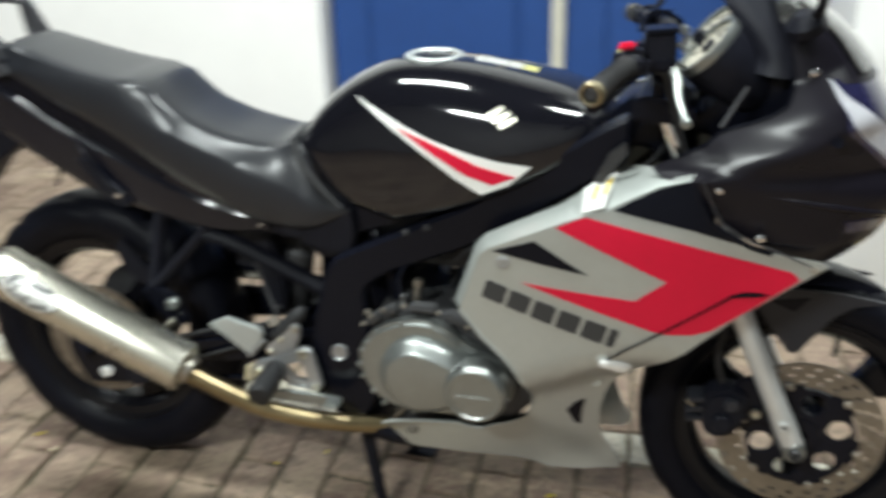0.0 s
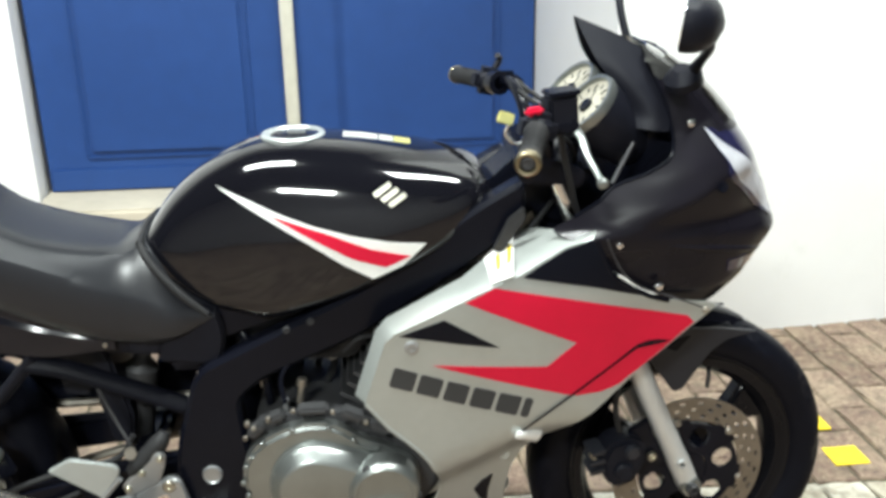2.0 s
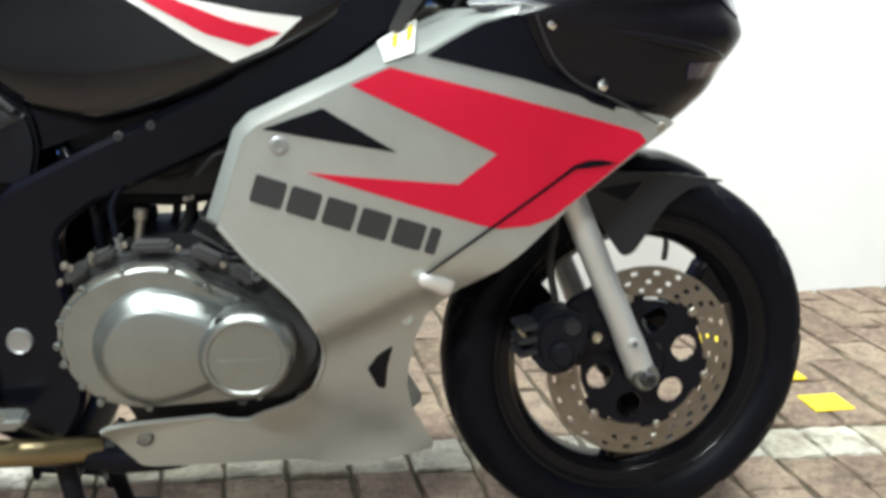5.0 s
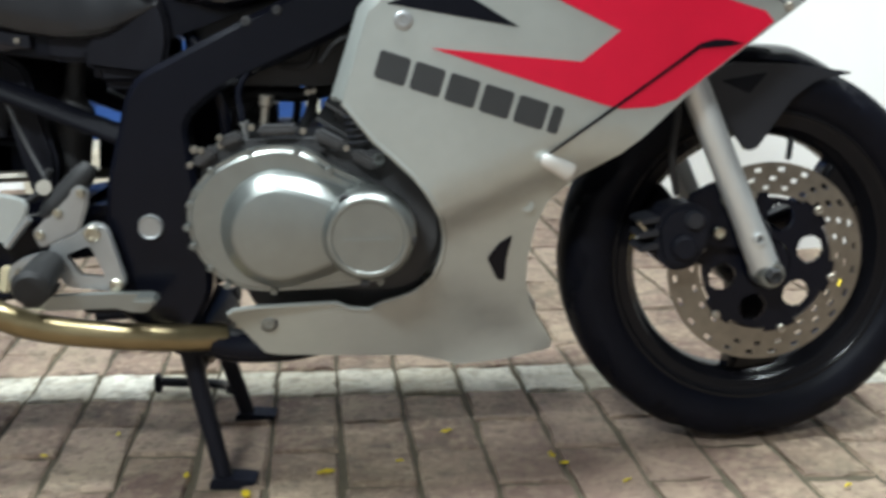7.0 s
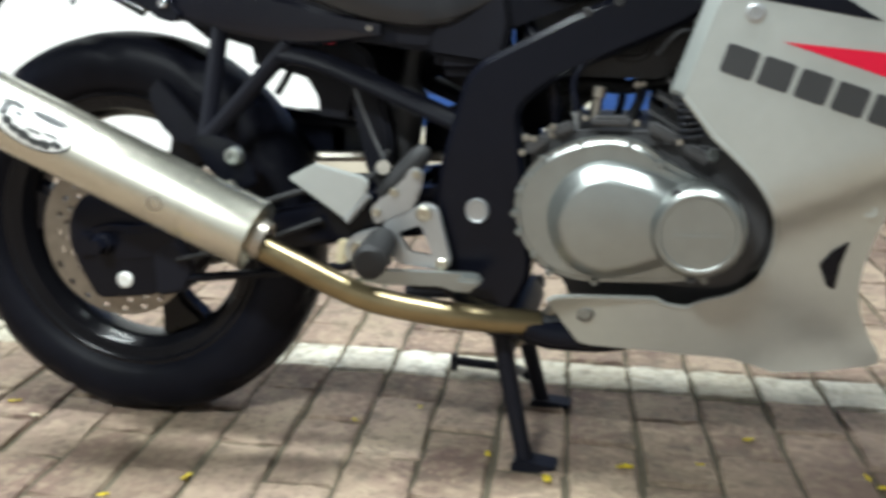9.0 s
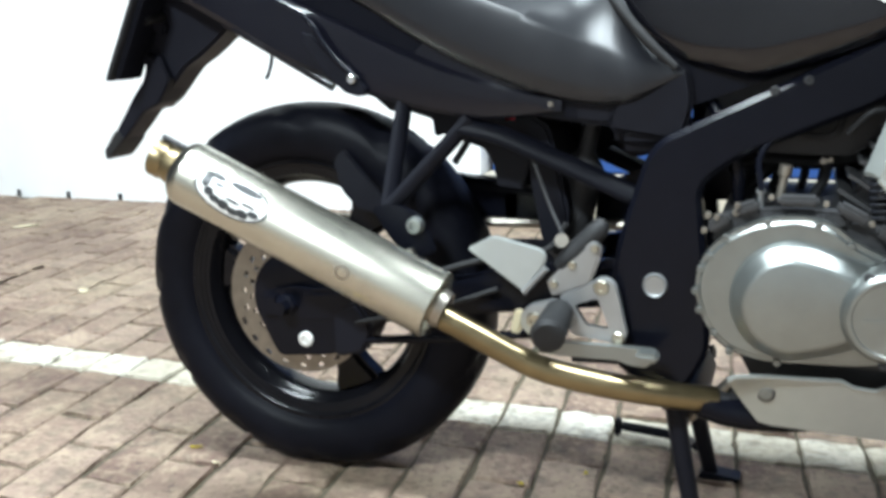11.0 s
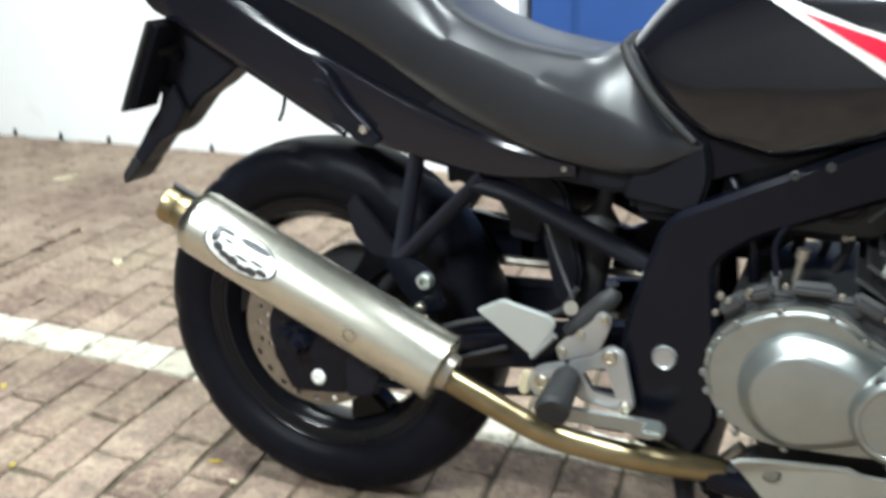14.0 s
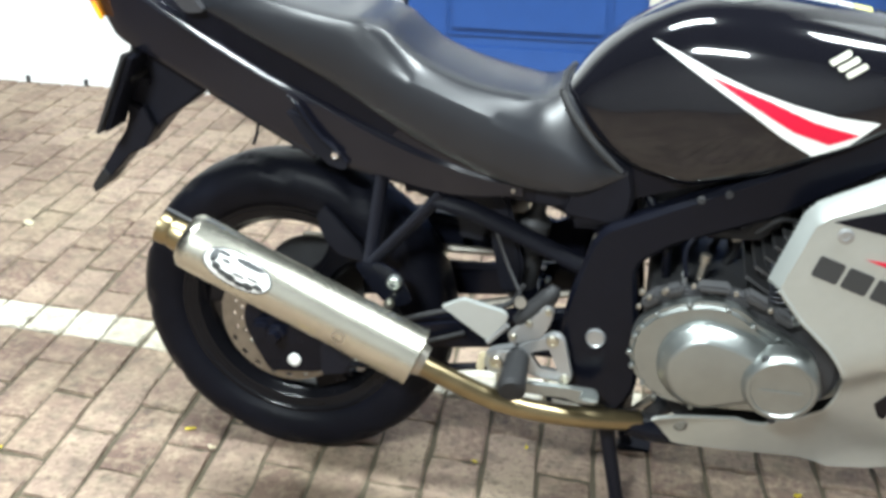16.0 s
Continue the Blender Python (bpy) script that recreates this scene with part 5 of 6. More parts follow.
part("collector_pipe", tube([(0.622, -0.122, 0.224), (0.66, -0.116, 0.212), (0.73, -0.11, 0.209), (0.79, -0.1, 0.216)], [0.0205, 0.0215, 0.0205, 0.018], seg=18), M_FRAME, bike, "dark collector pipe below the belly")
part("sump", prism(fillet([(0.66, 0.31), (0.7, 0.23), (0.88, 0.23), (0.92, 0.31)], 0.015), -0.1, 0.1, 0.008), M_ENGINE, eng)

# ---- exhaust ----
part("exhaust_pipe", tube([(0.262, -0.212, 0.352), (0.32, -0.205, 0.322), (0.375, -0.195, 0.292), (0.42, -0.185, 0.272), (0.5, -0.168, 0.253), (0.58, -0.14, 0.237), (0.64, -0.115, 0.228)], [0.0185, 0.0185, 0.0185, 0.0185, 0.0185, 0.0185, 0.019], seg=18), M_PIPE, bike, "heat-tinted exhaust pipe")
muf = sub("muffler", 0, 0, 0, "brushed steel muffler with an oval badge")
a, b = Vector((-0.122, -0.228, 0.545)), Vector((0.268, -0.222, 0.366))
d = (b - a).normalized()
L = (b - a).length
part("can", lathe([(0.0, 0.03), (-0.004, 0.04), (0.004, 0.0475), (0.014, 0.0495), (0.014, 0.049), (L - 0.006, 0.049), (L - 0.006, 0.0502), (L, 0.0502), (L + 0.001, 0.047), (L + 0.002, 0.04), (L + 0.004, 0.028)], a, d, 56), M_CAN, muf)
part("outlet", lathe([(0.004, 0.03), (-0.02, 0.029), (-0.03, 0.026), (-0.036, 0.029), (-0.05, 0.029), (-0.05, 0.025), (-0.01, 0.023)], a, d, 32), M_PIPE, muf)
part("outlet_cover", tube([a - d * 0.048 + Vector((0.012, 0, 0.031)), a + d * 0.006 + Vector((0.012, 0, 0.031))], 0.004, smooth=False), M_ENGINE, muf)
part("strap", lathe([(L * 0.74, 0.0492), (L * 0.74, 0.0497), (L * 0.78, 0.0497), (L * 0.78, 0.0492)], a, d, 56, closed=True), M_CAN, muf)
part("end_clamp", lathe([(L - 0.002, 0.02), (L - 0.002, 0.03), (L + 0.016, 0.026), (L + 0.016, 0.018)], a, d, 28, closed=True), M_STEEL2, muf)
nrm = Vector((0, -1, 0))
up = d.cross(nrm).normalized()
if up.z < 0:
    up = -up


def on_can(s, v, lift=0.0):
    """A point of the can: s along it, v round it (0 faces outward)."""
    ang = v / 0.049
    return a + d * s + (nrm * math.cos(ang) + up * math.sin(ang)) * (0.0492 + lift)


def badge(cs, cv, rs, rv, lift, mat, name, label="", hole=0.0):
    rows = []
    for q in range(6):
        f = hole + (1 - hole) * q / 5
        if f == 0:
            f = 0.02
        rows.append([on_can(cs + rs * f * math.cos(t), cv + rv * f * math.sin(t), lift) for t in (2 * math.pi * k / 36 for k in range(36))])
    bm = loft(rows, cap=False)
    part(name, bm, mat, muf, label)


badge(0.106, 0.02, 0.062, 0.030, 0.0006, M_DARK, "badge_rim", "black and white oval badge")
badge(0.106, 0.02, 0.0585, 0.027, 0.001, M_WHITE, "badge_field")
for cs_, cv_, rs_, rv_ in ((0.122, 0.037, 0.026, 0.0055), (0.062, 0.026, 0.007, 0.011), (0.075, 0.036, 0.012, 0.004), (0.083, 0.026, 0.009, 0.003), (0.072, 0.012, 0.008, 0.006), (0.085, 0.006, 0.009, 0.005), (0.1, 0.004, 0.01, 0.0065), (0.117, 0.001, 0.009, 0.005), (0.132, 0.004, 0.01, 0.006), (0.148, 0.01, 0.009, 0.0045), (0.112, 0.014, 0.012, 0.002), (0.136, 0.018, 0.012, 0.002)):
    badge(cs_, cv_, rs_, rv_, 0.0014, M_DARK, "badge_shape")
badge(0.3, -0.002, 0.011, 0.011, 0.0008, M_STEEL2, "stamp", "", 0.7)
# hanger
han = sub("exhaust_hanger", 0, 0, 0, "black exhaust hanger bracket")
part("stay", tube([(0.181, -0.088, 0.66), (0.16, -0.125, 0.485)], 0.0135, seg=10, smooth=False, flat=0.55), M_PLASTIC, han)
part("stay", tube([(0.283, -0.1, 0.612), (0.165, -0.127, 0.485)], 0.0135, seg=10, smooth=False, flat=0.55), M_PLASTIC, han)
part("hanger_plate", prism(fillet([(0.135, 0.485), (0.18, 0.49), (0.215, 0.475), (0.24, 0.42), (0.2, 0.405), (0.165, 0.44)], 0.012), -0.14, -0.128, 0.003), M_FRAME, han)
part("hanger_bolt", bolt((0.21, -0.14, 0.462), 0.013, 0.014, seg=16), M_CAST, han)
part("hanger_bolt", bolt((0.2, -0.14, 0.418), 0.009, 0.012), M_STEEL, han)
part("hanger_link", tube([(0.2, -0.15, 0.418), (0.2, -0.19, 0.42)], 0.006, smooth=False), M_STEEL, han)
part("rear_hugger", prism(fillet([(0.05, 0.545), (0.068, 0.565), (0.135, 0.49), (0.14, 0.46), (0.09, 0.47), (0.062, 0.5)], 0.01), -0.085, -0.074, 0.003), M_PLASTIC, bike)

# ---- swing arm, rear brake, chain ----
for sg in (-1, 1):
    rows = []
    for x, z, h, w in ((0.57, 0.395, 0.035, 0.02), (0.4, 0.372, 0.034, 0.017), (0.2, 0.34, 0.028, 0.015), (0.03, 0.317, 0.028, 0.014), (-0.06, 0.309, 0.026, 0.012)):
        y = sg * (0.1 if x > 0.3 else 0.108)
        rows.append([(x, y - w, z - h), (x, y + w, z - h), (x, y + w, z + h), (x, y - w, z + h)])
    bm = loft(rows)
    bmesh.ops.bevel(bm, geom=[e for e in bm.edges if e.calc_face_angle(0) > 0.8], offset=0.008, segments=2, affect="EDGES")
    part("swing_arm", bm, M_FRAME, bike)
    part("axle_end", lathe([(0, 0.018), (0.012, 0.018), (0.014, 0.014), (0.03, 0.012), (0.03, 0)], (RX, sg * 0.12, RZ), (0, sg, 0), 6), M_FRAME, bike)
    part("chain_adjuster", box((-0.055, sg * 0.118, RZ - 0.004), (0.03, 0.02, 0.035), 0.004), M_FRAME, bike)
part("swing_cross", box((0.43, 0, 0.385), (0.05, 0.2, 0.05), 0.012), M_FRAME, bike)
rb = sub("rear_brake_caliper", 0, 0, 0, "black rear brake caliper")
part("caliper_plate", prism(fillet([(-0.08, 0.29), (-0.048, 0.228), (0.043, 0.237), (0.118, 0.265), (0.132, 0.335), (-0.02, 0.345), (-0.08, 0.33)], 0.012), -0.118, -0.1, 0.004), M_FRAME, rb)
part("caliper_body", prism(fillet([(0.06, 0.24), (0.11, 0.25), (0.13, 0.29), (0.1, 0.335), (0.06, 0.31)], 0.012), -0.132, -0.07, 0.006), M_PLASTIC, rb)
part("white_plug", bolt((0.005, -0.118, 0.262), 0.0125, 0.006, seg=18), M_WHITE, rb, "white plug")
part("torque_arm", tube([(0.1, -0.125, 0.27), (0.3, -0.12, 0.29), (0.42, -0.12, 0.31)], 0.007, smooth=False), M_FRAME, rb)
part("rear_brake_hose", tube([(0.12, -0.12, 0.29), (0.2, -0.13, 0.37), (0.3, -0.13, 0.41), (0.4, -0.125, 0.43), (0.43, -0.12, 0.47)], 0.005, seg=8), M_RUB2, rb)
part("rear_brake_hose", tube([(0.1, -0.13, 0.3), (0.22, -0.135, 0.33), (0.33, -0.13, 0.37)], 0.004, seg=8), M_RUB2, rb)
part("chain", tube([(RX - 0.02, 0.09, RZ + 0.1), (0.5, 0.085, 0.43)], 0.009, smooth=False, seg=8), M_STEEL2, bike)
part("chain", tube([(RX, 0.09, RZ - 0.1), (0.5, 0.085, 0.36)], 0.009, smooth=False, seg=8), M_STEEL2, bike)
part("chain_guard", tube([(0.0, 0.095, 0.475), (0.2, 0.095, 0.49), (0.4, 0.092, 0.475)], 0.016, seg=8, flat=0.5), M_PLASTIC, bike)
part("under_tray", prism(fillet([(-0.02, 0.715), (0.1, 0.64), (0.127, 0.618), (0.155, 0.619), (0.197, 0.606), (0.2, 0.578), (0.215, 0.584), (0.245, 0.573), (0.28, 0.562), (0.296, 0.535), (0.3, 0.505), (0.34, 0.5), (0.37, 0.6), (0.37, 0.68), (0.0, 0.74)], 0.004, 2), -0.03, 0.03, 0.003), M_PLASTIC, bike, "black plastic tray below the tail")
part("vent_hose", tube([(0.25, 0.0, 0.578), (0.236, 0.0, 0.556), (0.222, 0.0, 0.535)], 0.006, seg=8), M_RUB2, bike)
# two dark strips added over the see-through gap, a slit left between
part("gap_strip", prism(fillet([(0.233, 0.439), (0.36, 0.444), (0.359, 0.418), (0.233, 0.415)], 0.006, 2), 0.092, 0.1, 0.002), M_PLASTIC, bike)
part("gap_strip", prism(fillet([(0.232, 0.394), (0.359, 0.398), (0.359, 0.383), (0.232, 0.376)], 0.003, 2), 0.092, 0.1, 0.002), M_PLASTIC, bike)
part("rear_inner_guard", prism(fillet([(0.355, 0.62), (0.39, 0.6), (0.42, 0.47), (0.41, 0.42), (0.38, 0.42), (0.36, 0.52)], 0.015), -0.06, 0.08, 0.006), M_PLASTIC, bike)
part("shock_absorber", lathe([(0, 0.012), (0.02, 0.03), (0.16, 0.03), (0.18, 0.014), (0.24, 0.012)], (0.4, 0.0, 0.38), (0.18, 0, 0.98), 20), M_ENGINE, bike)
part("brake_line_rod", tube([(0.375, -0.1, 0.56), (0.4, -0.11, 0.5), (0.425, -0.125, 0.455)], 0.003, seg=8), M_ENGINE, bike)

# ---- foot controls ----
fc = sub("rider_footrest", 0, 0, 0, "aluminium footrest hanger with rubber peg")
part("heel_guard", prism(fillet([(0.295, 0.436), (0.335, 0.457), (0.404, 0.441), (0.412, 0.432), (0.408, 0.418), (0.378, 0.378)], 0.006, 3), -0.165, -0.157, 0.003), M_HEEL, fc, "pale aluminium heel guard")
part("heel_rib", tube([(0.378, -0.163, 0.377), (0.411, -0.163, 0.414)], 0.005, smooth=False), M_ALU, fc)
part("hanger_upper", prism(fillet([(0.409, 0.393), (0.473, 0.455), (0.487, 0.447), (0.483, 0.425), (0.47, 0.392), (0.417, 0.371)], 0.006, 3), -0.156, -0.146, 0.003), M_ALU, fc)
HOLE = [(0.449, 0.362), (0.482, 0.374), (0.499, 0.33), (0.466, 0.334)]
OUT = [(0.425, 0.375), (0.468, 0.392), (0.487, 0.406), (0.506, 0.398), (0.524, 0.322), (0.517, 0.309), (0.442, 0.318)]
bm = bmesh.new()
o = fillet(OUT, 0.012, 4)
h = fillet(HOLE, 0.006, 4)
mid = Vector((0.475, 0.352))
ring_o, ring_h = [], []
for k in range(64):
    t = 2 * math.pi * k / 64
    ray = Vector((math.cos(t), math.sin(t)))
    for lst, ring in ((o, ring_o), (h, ring_h)):
        best = 0
        for i in range(len(lst)):
            p, q = Vector(lst[i]) - mid, Vector(lst[(i + 1) % len(lst)]) - mid
            den = ray.x * (q - p).y - ray.y * (q - p).x
            if abs(den) < 1e-9:
                continue
            r = (p.x * (q - p).y - p.y * (q - p).x) / den
            u_ = (p.x * ray.y - p.y * ray.x) / den
            if r > 0 and -1e-6 <= u_ <= 1 + 1e-6:
                best = max(best, r)
        ring.append(mid + ray * best)
rows = [[(p.x, -0.146, p.y) for p in ring_h], [(p.x, -0.146, p.y) for p in ring_o], [(p.x, -0.154, p.y) for p in ring_o], [(p.x + (mid.x - p.x) * 0.03, -0.157, p.y + (mid.y - p.y) * 0.03) for p in ring_o], [(p.x, -0.157, p.y) for p in ring_h], [(p.x, -0.146, p.y) for p in ring_h]]
part("hanger_triangle", loft(rows, cap=False), M_ALU, fc)
for x, z, r in ((0.487, 0.39, 0.011), (0.511, 0.319, 0.009), (0.478, 0.444, 0.006), (0.446, 0.419, 0.006), (0.42, 0.39, 0.006), (0.393, 0.336, 0.012)):
    part("hanger_bolt", bolt((x, -0.155, z), r, 0.007, seg=14), M_STEEL, fc)
part("peg_mount", prism(fillet([(0.372, 0.345), (0.385, 0.355), (0.42, 0.365), (0.44, 0.34), (0.42, 0.32), (0.385, 0.31), (0.37, 0.325)], 0.008), -0.158, -0.13, 0.004), M_ALU, fc)
part("peg_plate", box((0.366, -0.15, 0.33), (0.014, 0.012, 0.036), 0.003, (0, 12, 0)), M_TAG2, fc)
part("peg", tube([(0.428, -0.15, 0.355), (0.43, -0.165, 0.352), (0.433, -0.245, 0.343), (0.434, -0.25, 0.342)], [0.013, 0.02, 0.024, 0.019], seg=20, smooth=False), M_RUB2, fc, "black rubber peg")
part("peg_underside", box((0.428, -0.2, 0.325), (0.03, 0.08, 0.018), 0.006), M_RUB2, fc)
pedal = part("brake_pedal", prism(fillet([(0.39, 0.296), (0.41, 0.309), (0.428, 0.312), (0.506, 0.313), (0.562, 0.312), (0.57, 0.306), (0.553, 0.286), (0.532, 0.287), (0.513, 0.293), (0.43, 0.292)], 0.005, 3), -0.176, -0.164, 0.003), M_CAST, fc, "aluminium brake pedal")
part("pedal_tip", box((0.556, -0.184, 0.306), (0.03, 0.03, 0.012), 0.004), M_CAST, pedal)
part("pedal_stop", box((0.49, -0.16, 0.288), (0.05, 0.01, 0.012), 0.004), M_FRAME, fc)
part("master_cylinder", tube([(0.425, -0.14, 0.41), (0.44, -0.14, 0.425), (0.475, -0.135, 0.462), (0.485, -0.13, 0.478)], [0.012, 0.017, 0.016, 0.009], seg=14), M_RUB2, fc, "black rear brake cylinder")
part("banjo", lathe([(-0.006, 0), (-0.006, 0.01), (0.006, 0.01), (0.006, 0)], (0.428, -0.145, 0.45), (0.3, -1, 0.3), 14), M_STEEL2, fc)
lf = sub("left_footrest", 0, 0, 0, "dark footrest on the far side")
part("hanger_plate", prism(fillet(OUT, 0.012, 3), 0.146, 0.156, 0.003), M_ALU, lf)
part("peg", tube([(0.43, 0.15, 0.352), (0.434, 0.25, 0.342)], [0.017, 0.019], seg=14, smooth=False), M_RUB2, lf)

# ---- tail ----
def tail_ring(x, zt, zc, zb, w):
    """Deck under the seat, a rounded crease at zc, a flat side and a tucked-in foot."""
    h = zc - zb
    q = min(1.0, max(0.0, (x - 0.02) / 0.3))
    e = min(1.0, max(0.0, (x - 0.015) / 0.05))
    k = max(zt - zc, 0.004)
    side = [(0.3, zt), (0.77 + 0.2 * q, zt), (0.8 + 0.17 * q, zc + 0.2 * k + 0.004), (0.962 + 0.036 * e, zc + 0.0018), (0.984 + 0.0155 * e, zc - 0.002), (1.0, zc - 0.006), (1.0, zc - 0.014), (0.996, zb + 0.4 * h), (0.985, zb + 0.14 * h), (0.95, zb + 0.04 * h), (0.6, zb)]
    return [(x, -w * p, z) for p, z in side] + [(x, w * p, z) for p, z in side[::-1]]
tl_c = curve([(-0.372, 0.992), (-0.311, 0.975), (-0.269, 0.931), (-0.2, 0.891), (-0.123, 0.85), (0.02, 0.776), (0.2, 0.695), (0.33, 0.655), (0.42, 0.64)])
tl_t = curve([(-0.372, 1.0), (-0.325, 0.985), (-0.258, 0.97), (-0.2, 0.955), (-0.16, 0.92), (-0.134, 0.9), (-0.05, 0.87), (0.082, 0.808), (0.24, 0.712), (0.33, 0.68), (0.42, 0.65)])
tl_b = curve([(-0.372, 0.985), (-0.35, 0.92), (-0.325, 0.865), (-0.3, 0.832), (-0.24, 0.808), (-0.18, 0.78), (-0.122, 0.751), (-0.022, 0.697), (0.094, 0.652), (0.224, 0.622), (0.311, 0.612), (0.42, 0.625)])
tl_w = curve([(-0.372, 0.018), (-0.345, 0.045), (-0.3, 0.068), (-0.2, 0.085), (-0.1, 0.095), (0.1, 0.102), (0.25, 0.11), (0.42, 0.112)])
part("tail_fairing", loft([tail_ring(x, max(min(tl_t(x), s_bot(max(x, -0.15)) + 0.004), tl_c(x) + 0.004), tl_c(x), min(tl_b(x), tl_c(x) - 0.004), tl_w(x)) for x in [-0.372 + 0.792 * i / 48 for i in range(49)]]), M_TAIL, bike, "gloss black tail fairing", 13)
rings = []
for i in range(25):
    x = -0.16 + 0.6 * i / 24
    w, z0, z1 = 0.9 * tl_w(min(x, 0.42)), tl_c(min(x, 0.42)) - 0.025, s_bot(max(x, -0.15)) + 0.03
    z1 = max(z1, z0 + 0.01)
    rings.append([(x, -w, z0), (x, -w, z1), (x, w, z1), (x, w, z0)])
part("seat_base", loft(rings), M_FRAME, bike)
for sg in (-1, 1):
    bm = prism(fillet([(-0.207, 1.012), (-0.181, 1.009), (-0.13, 0.925), (-0.134, 0.905), (-0.196, 0.932)], 0.006, 3), -0.094, -0.076, 0.005)
    part("grab_rail", bm if sg < 0 else mirrored(bm), M_GRAB, bike, "dark grey grab rail")
    part("tail_trim", shell(fillet([(-0.205, 0.955), (-0.165, 0.955), (-0.115, 0.895), (-0.15, 0.893)], 0.01), lambda x, z: -0.102, 0.02, 0.03) if sg < 0 else mirrored(shell(fillet([(-0.205, 0.955), (-0.165, 0.955), (-0.115, 0.895), (-0.15, 0.893)], 0.01), lambda x, z: -0.102, 0.02, 0.03)), M_GRAB, bike)
    bm = prism(fillet([(0.018, 0.742), (0.04, 0.733), (0.066, 0.706), (0.094, 0.69), (0.124, 0.656), (0.116, 0.645), (0.09, 0.652), (0.06, 0.678)], 0.006, 3), -0.112, -0.09, 0.004)
    bracket = part("tail_bracket", bm if sg < 0 else mirrored(bm), M_PLASTIC, bike, "black plastic bracket on the tail")
    part("bracket_edge", tube([(0.022, sg * 0.108, 0.768), (0.04, sg * 0.111, 0.752), (0.06, sg * 0.112, 0.722), (0.085, sg * 0.112, 0.694), (0.112, sg * 0.112, 0.672)], [0.003, 0.005, 0.005, 0.005, 0.004], seg=10), M_FRAME, bracket)
    part("under_tray_edge", tube([(-0.13, sg * 0.076, 0.758), (-0.092, sg * 0.086, 0.742), (-0.01, sg * 0.088, 0.698), (0.06, sg * 0.088, 0.66)], 0.008, seg=12), M_TAIL, bike)
    part("luggage_hook", tube([(-0.042, sg * 0.088, 0.715), (-0.045, sg * 0.092, 0.69), (-0.052, sg * 0.095, 0.672)], 0.003, seg=8), M_FRAME, bike)
    part("tail_screw", bolt((0.103, sg * 0.114, 0.672), 0.007, 0.005, (0, sg, 0)), M_CHROME, bike)
    part("tail_screw", bolt((0.405, sg * 0.113, 0.636), 0.004, 0.003, (0, sg, 0)), M_STEEL2, bike)
part("grab_rail_bar", tube([(-0.196, -0.08, 1.005), (-0.205, -0.04, 1.016), (-0.208, 0.03, 1.018), (-0.2, 0.08, 1.005)], [0.007, 0.006, 0.006, 0.004], seg=12, flat=1.3), M_GRAB, bike)
tlight = sub("tail_light", 0, 0, 0, "red and orange tail light")
rows = []
for i in range(9):
    t = i / 8
    z = 0.868 + 0.06 * t
    x0 = -0.318 - 0.025 * t
    rows.append([(x0 - 0.023 * math.cos(s * 1.4) * (0.7 + 0.3 * t), 0.07 * math.sin(s * 1.45), z) for s in (-1 + 2 * k / 16 for k in range(17))])
bm = loft(rows[4:], cap=False, closed=False)
bmesh.ops.solidify(bm, geom=bm.faces[:], thickness=0.006)
part("red_lens", bm, M_REDLENS, tlight)
bm = loft(rows[:5], cap=False, closed=False)
bmesh.ops.solidify(bm, geom=bm.faces[:], thickness=0.006)
part("orange_lens", bm, M_ORANGE, tlight)
mg = sub("rear_mudguard", 0, 0, 0, "black plastic rear mudguard and plate holder")
GUARD = [(-0.3, 0.82), (-0.2, 0.79), (-0.14, 0.765), (-0.165, 0.74), (-0.207, 0.708), (-0.24, 0.689), (-0.262, 0.665), (-0.289, 0.635), (-0.32, 0.615), (-0.338, 0.642), (-0.322, 0.685), (-0.308, 0.745)]
part("guard_body", prism(fillet(GUARD, 0.01, 3), -0.035, 0.03, 0.006), M_PLASTIC, mg)
TONGUE = [(-0.28, 0.712), (-0.34, 0.639), (-0.37, 0.597), (-0.382, 0.58), (-0.367, 0.566), (-0.343, 0.59), (-0.319, 0.616), (-0.287, 0.63), (-0.262, 0.67)]
part("guard_tongue", prism(fillet(TONGUE, 0.006, 3), -0.05, 0.005, 0.004), M_PLASTIC, mg)
part("guard_tip", prism(fillet([(-0.378, 0.585), (-0.406, 0.548), (-0.403, 0.532), (-0.389, 0.541), (-0.363, 0.569)], 0.005, 3), -0.055, 0.01, 0.004), M_RUB2, mg)
part("plate_bracket", box((-0.292, -0.032, 0.762), (0.055, 0.03, 0.022), 0.004, (0, 22, 0)), M_PLASTIC, mg)
part("plate_bracket", box((-0.31, -0.032, 0.705), (0.045, 0.03, 0.02), 0.004, (0, 22, 0)), M_PLASTIC, mg)
part("plate_lamp", box((-0.262, 0, 0.79), (0.04, 0.05, 0.025), 0.006), M_PLASTIC, mg)
part("number_plate", box((-0.306, -0.075, 0.745), (0.006, 0.075, 0.165), 0.003, (0, 26, 0)), M_PLATE, mg, "number plate seen edge on")
part("plate_backing", box((-0.297, -0.068, 0.743), (0.008, 0.065, 0.155), 0.003, (0, 26, 0)), M_PLASTIC, mg)
for sg in (-1, 1):
    part("indicator_stub", tube([(-0.275, sg * 0.03, 0.772), (-0.285, sg * 0.075, 0.766)], 0.008, smooth=False), M_RUB2, mg)
    part("indicator", lathe([(-0.006, 0.002), (-0.005, 0.0035), (0, 0.0045), (0.004, 0.0035), (0.005, 0)], (-0.29, sg * 0.078, 0.763), (1, 0, -0.5), 16), M_LENS, mg)

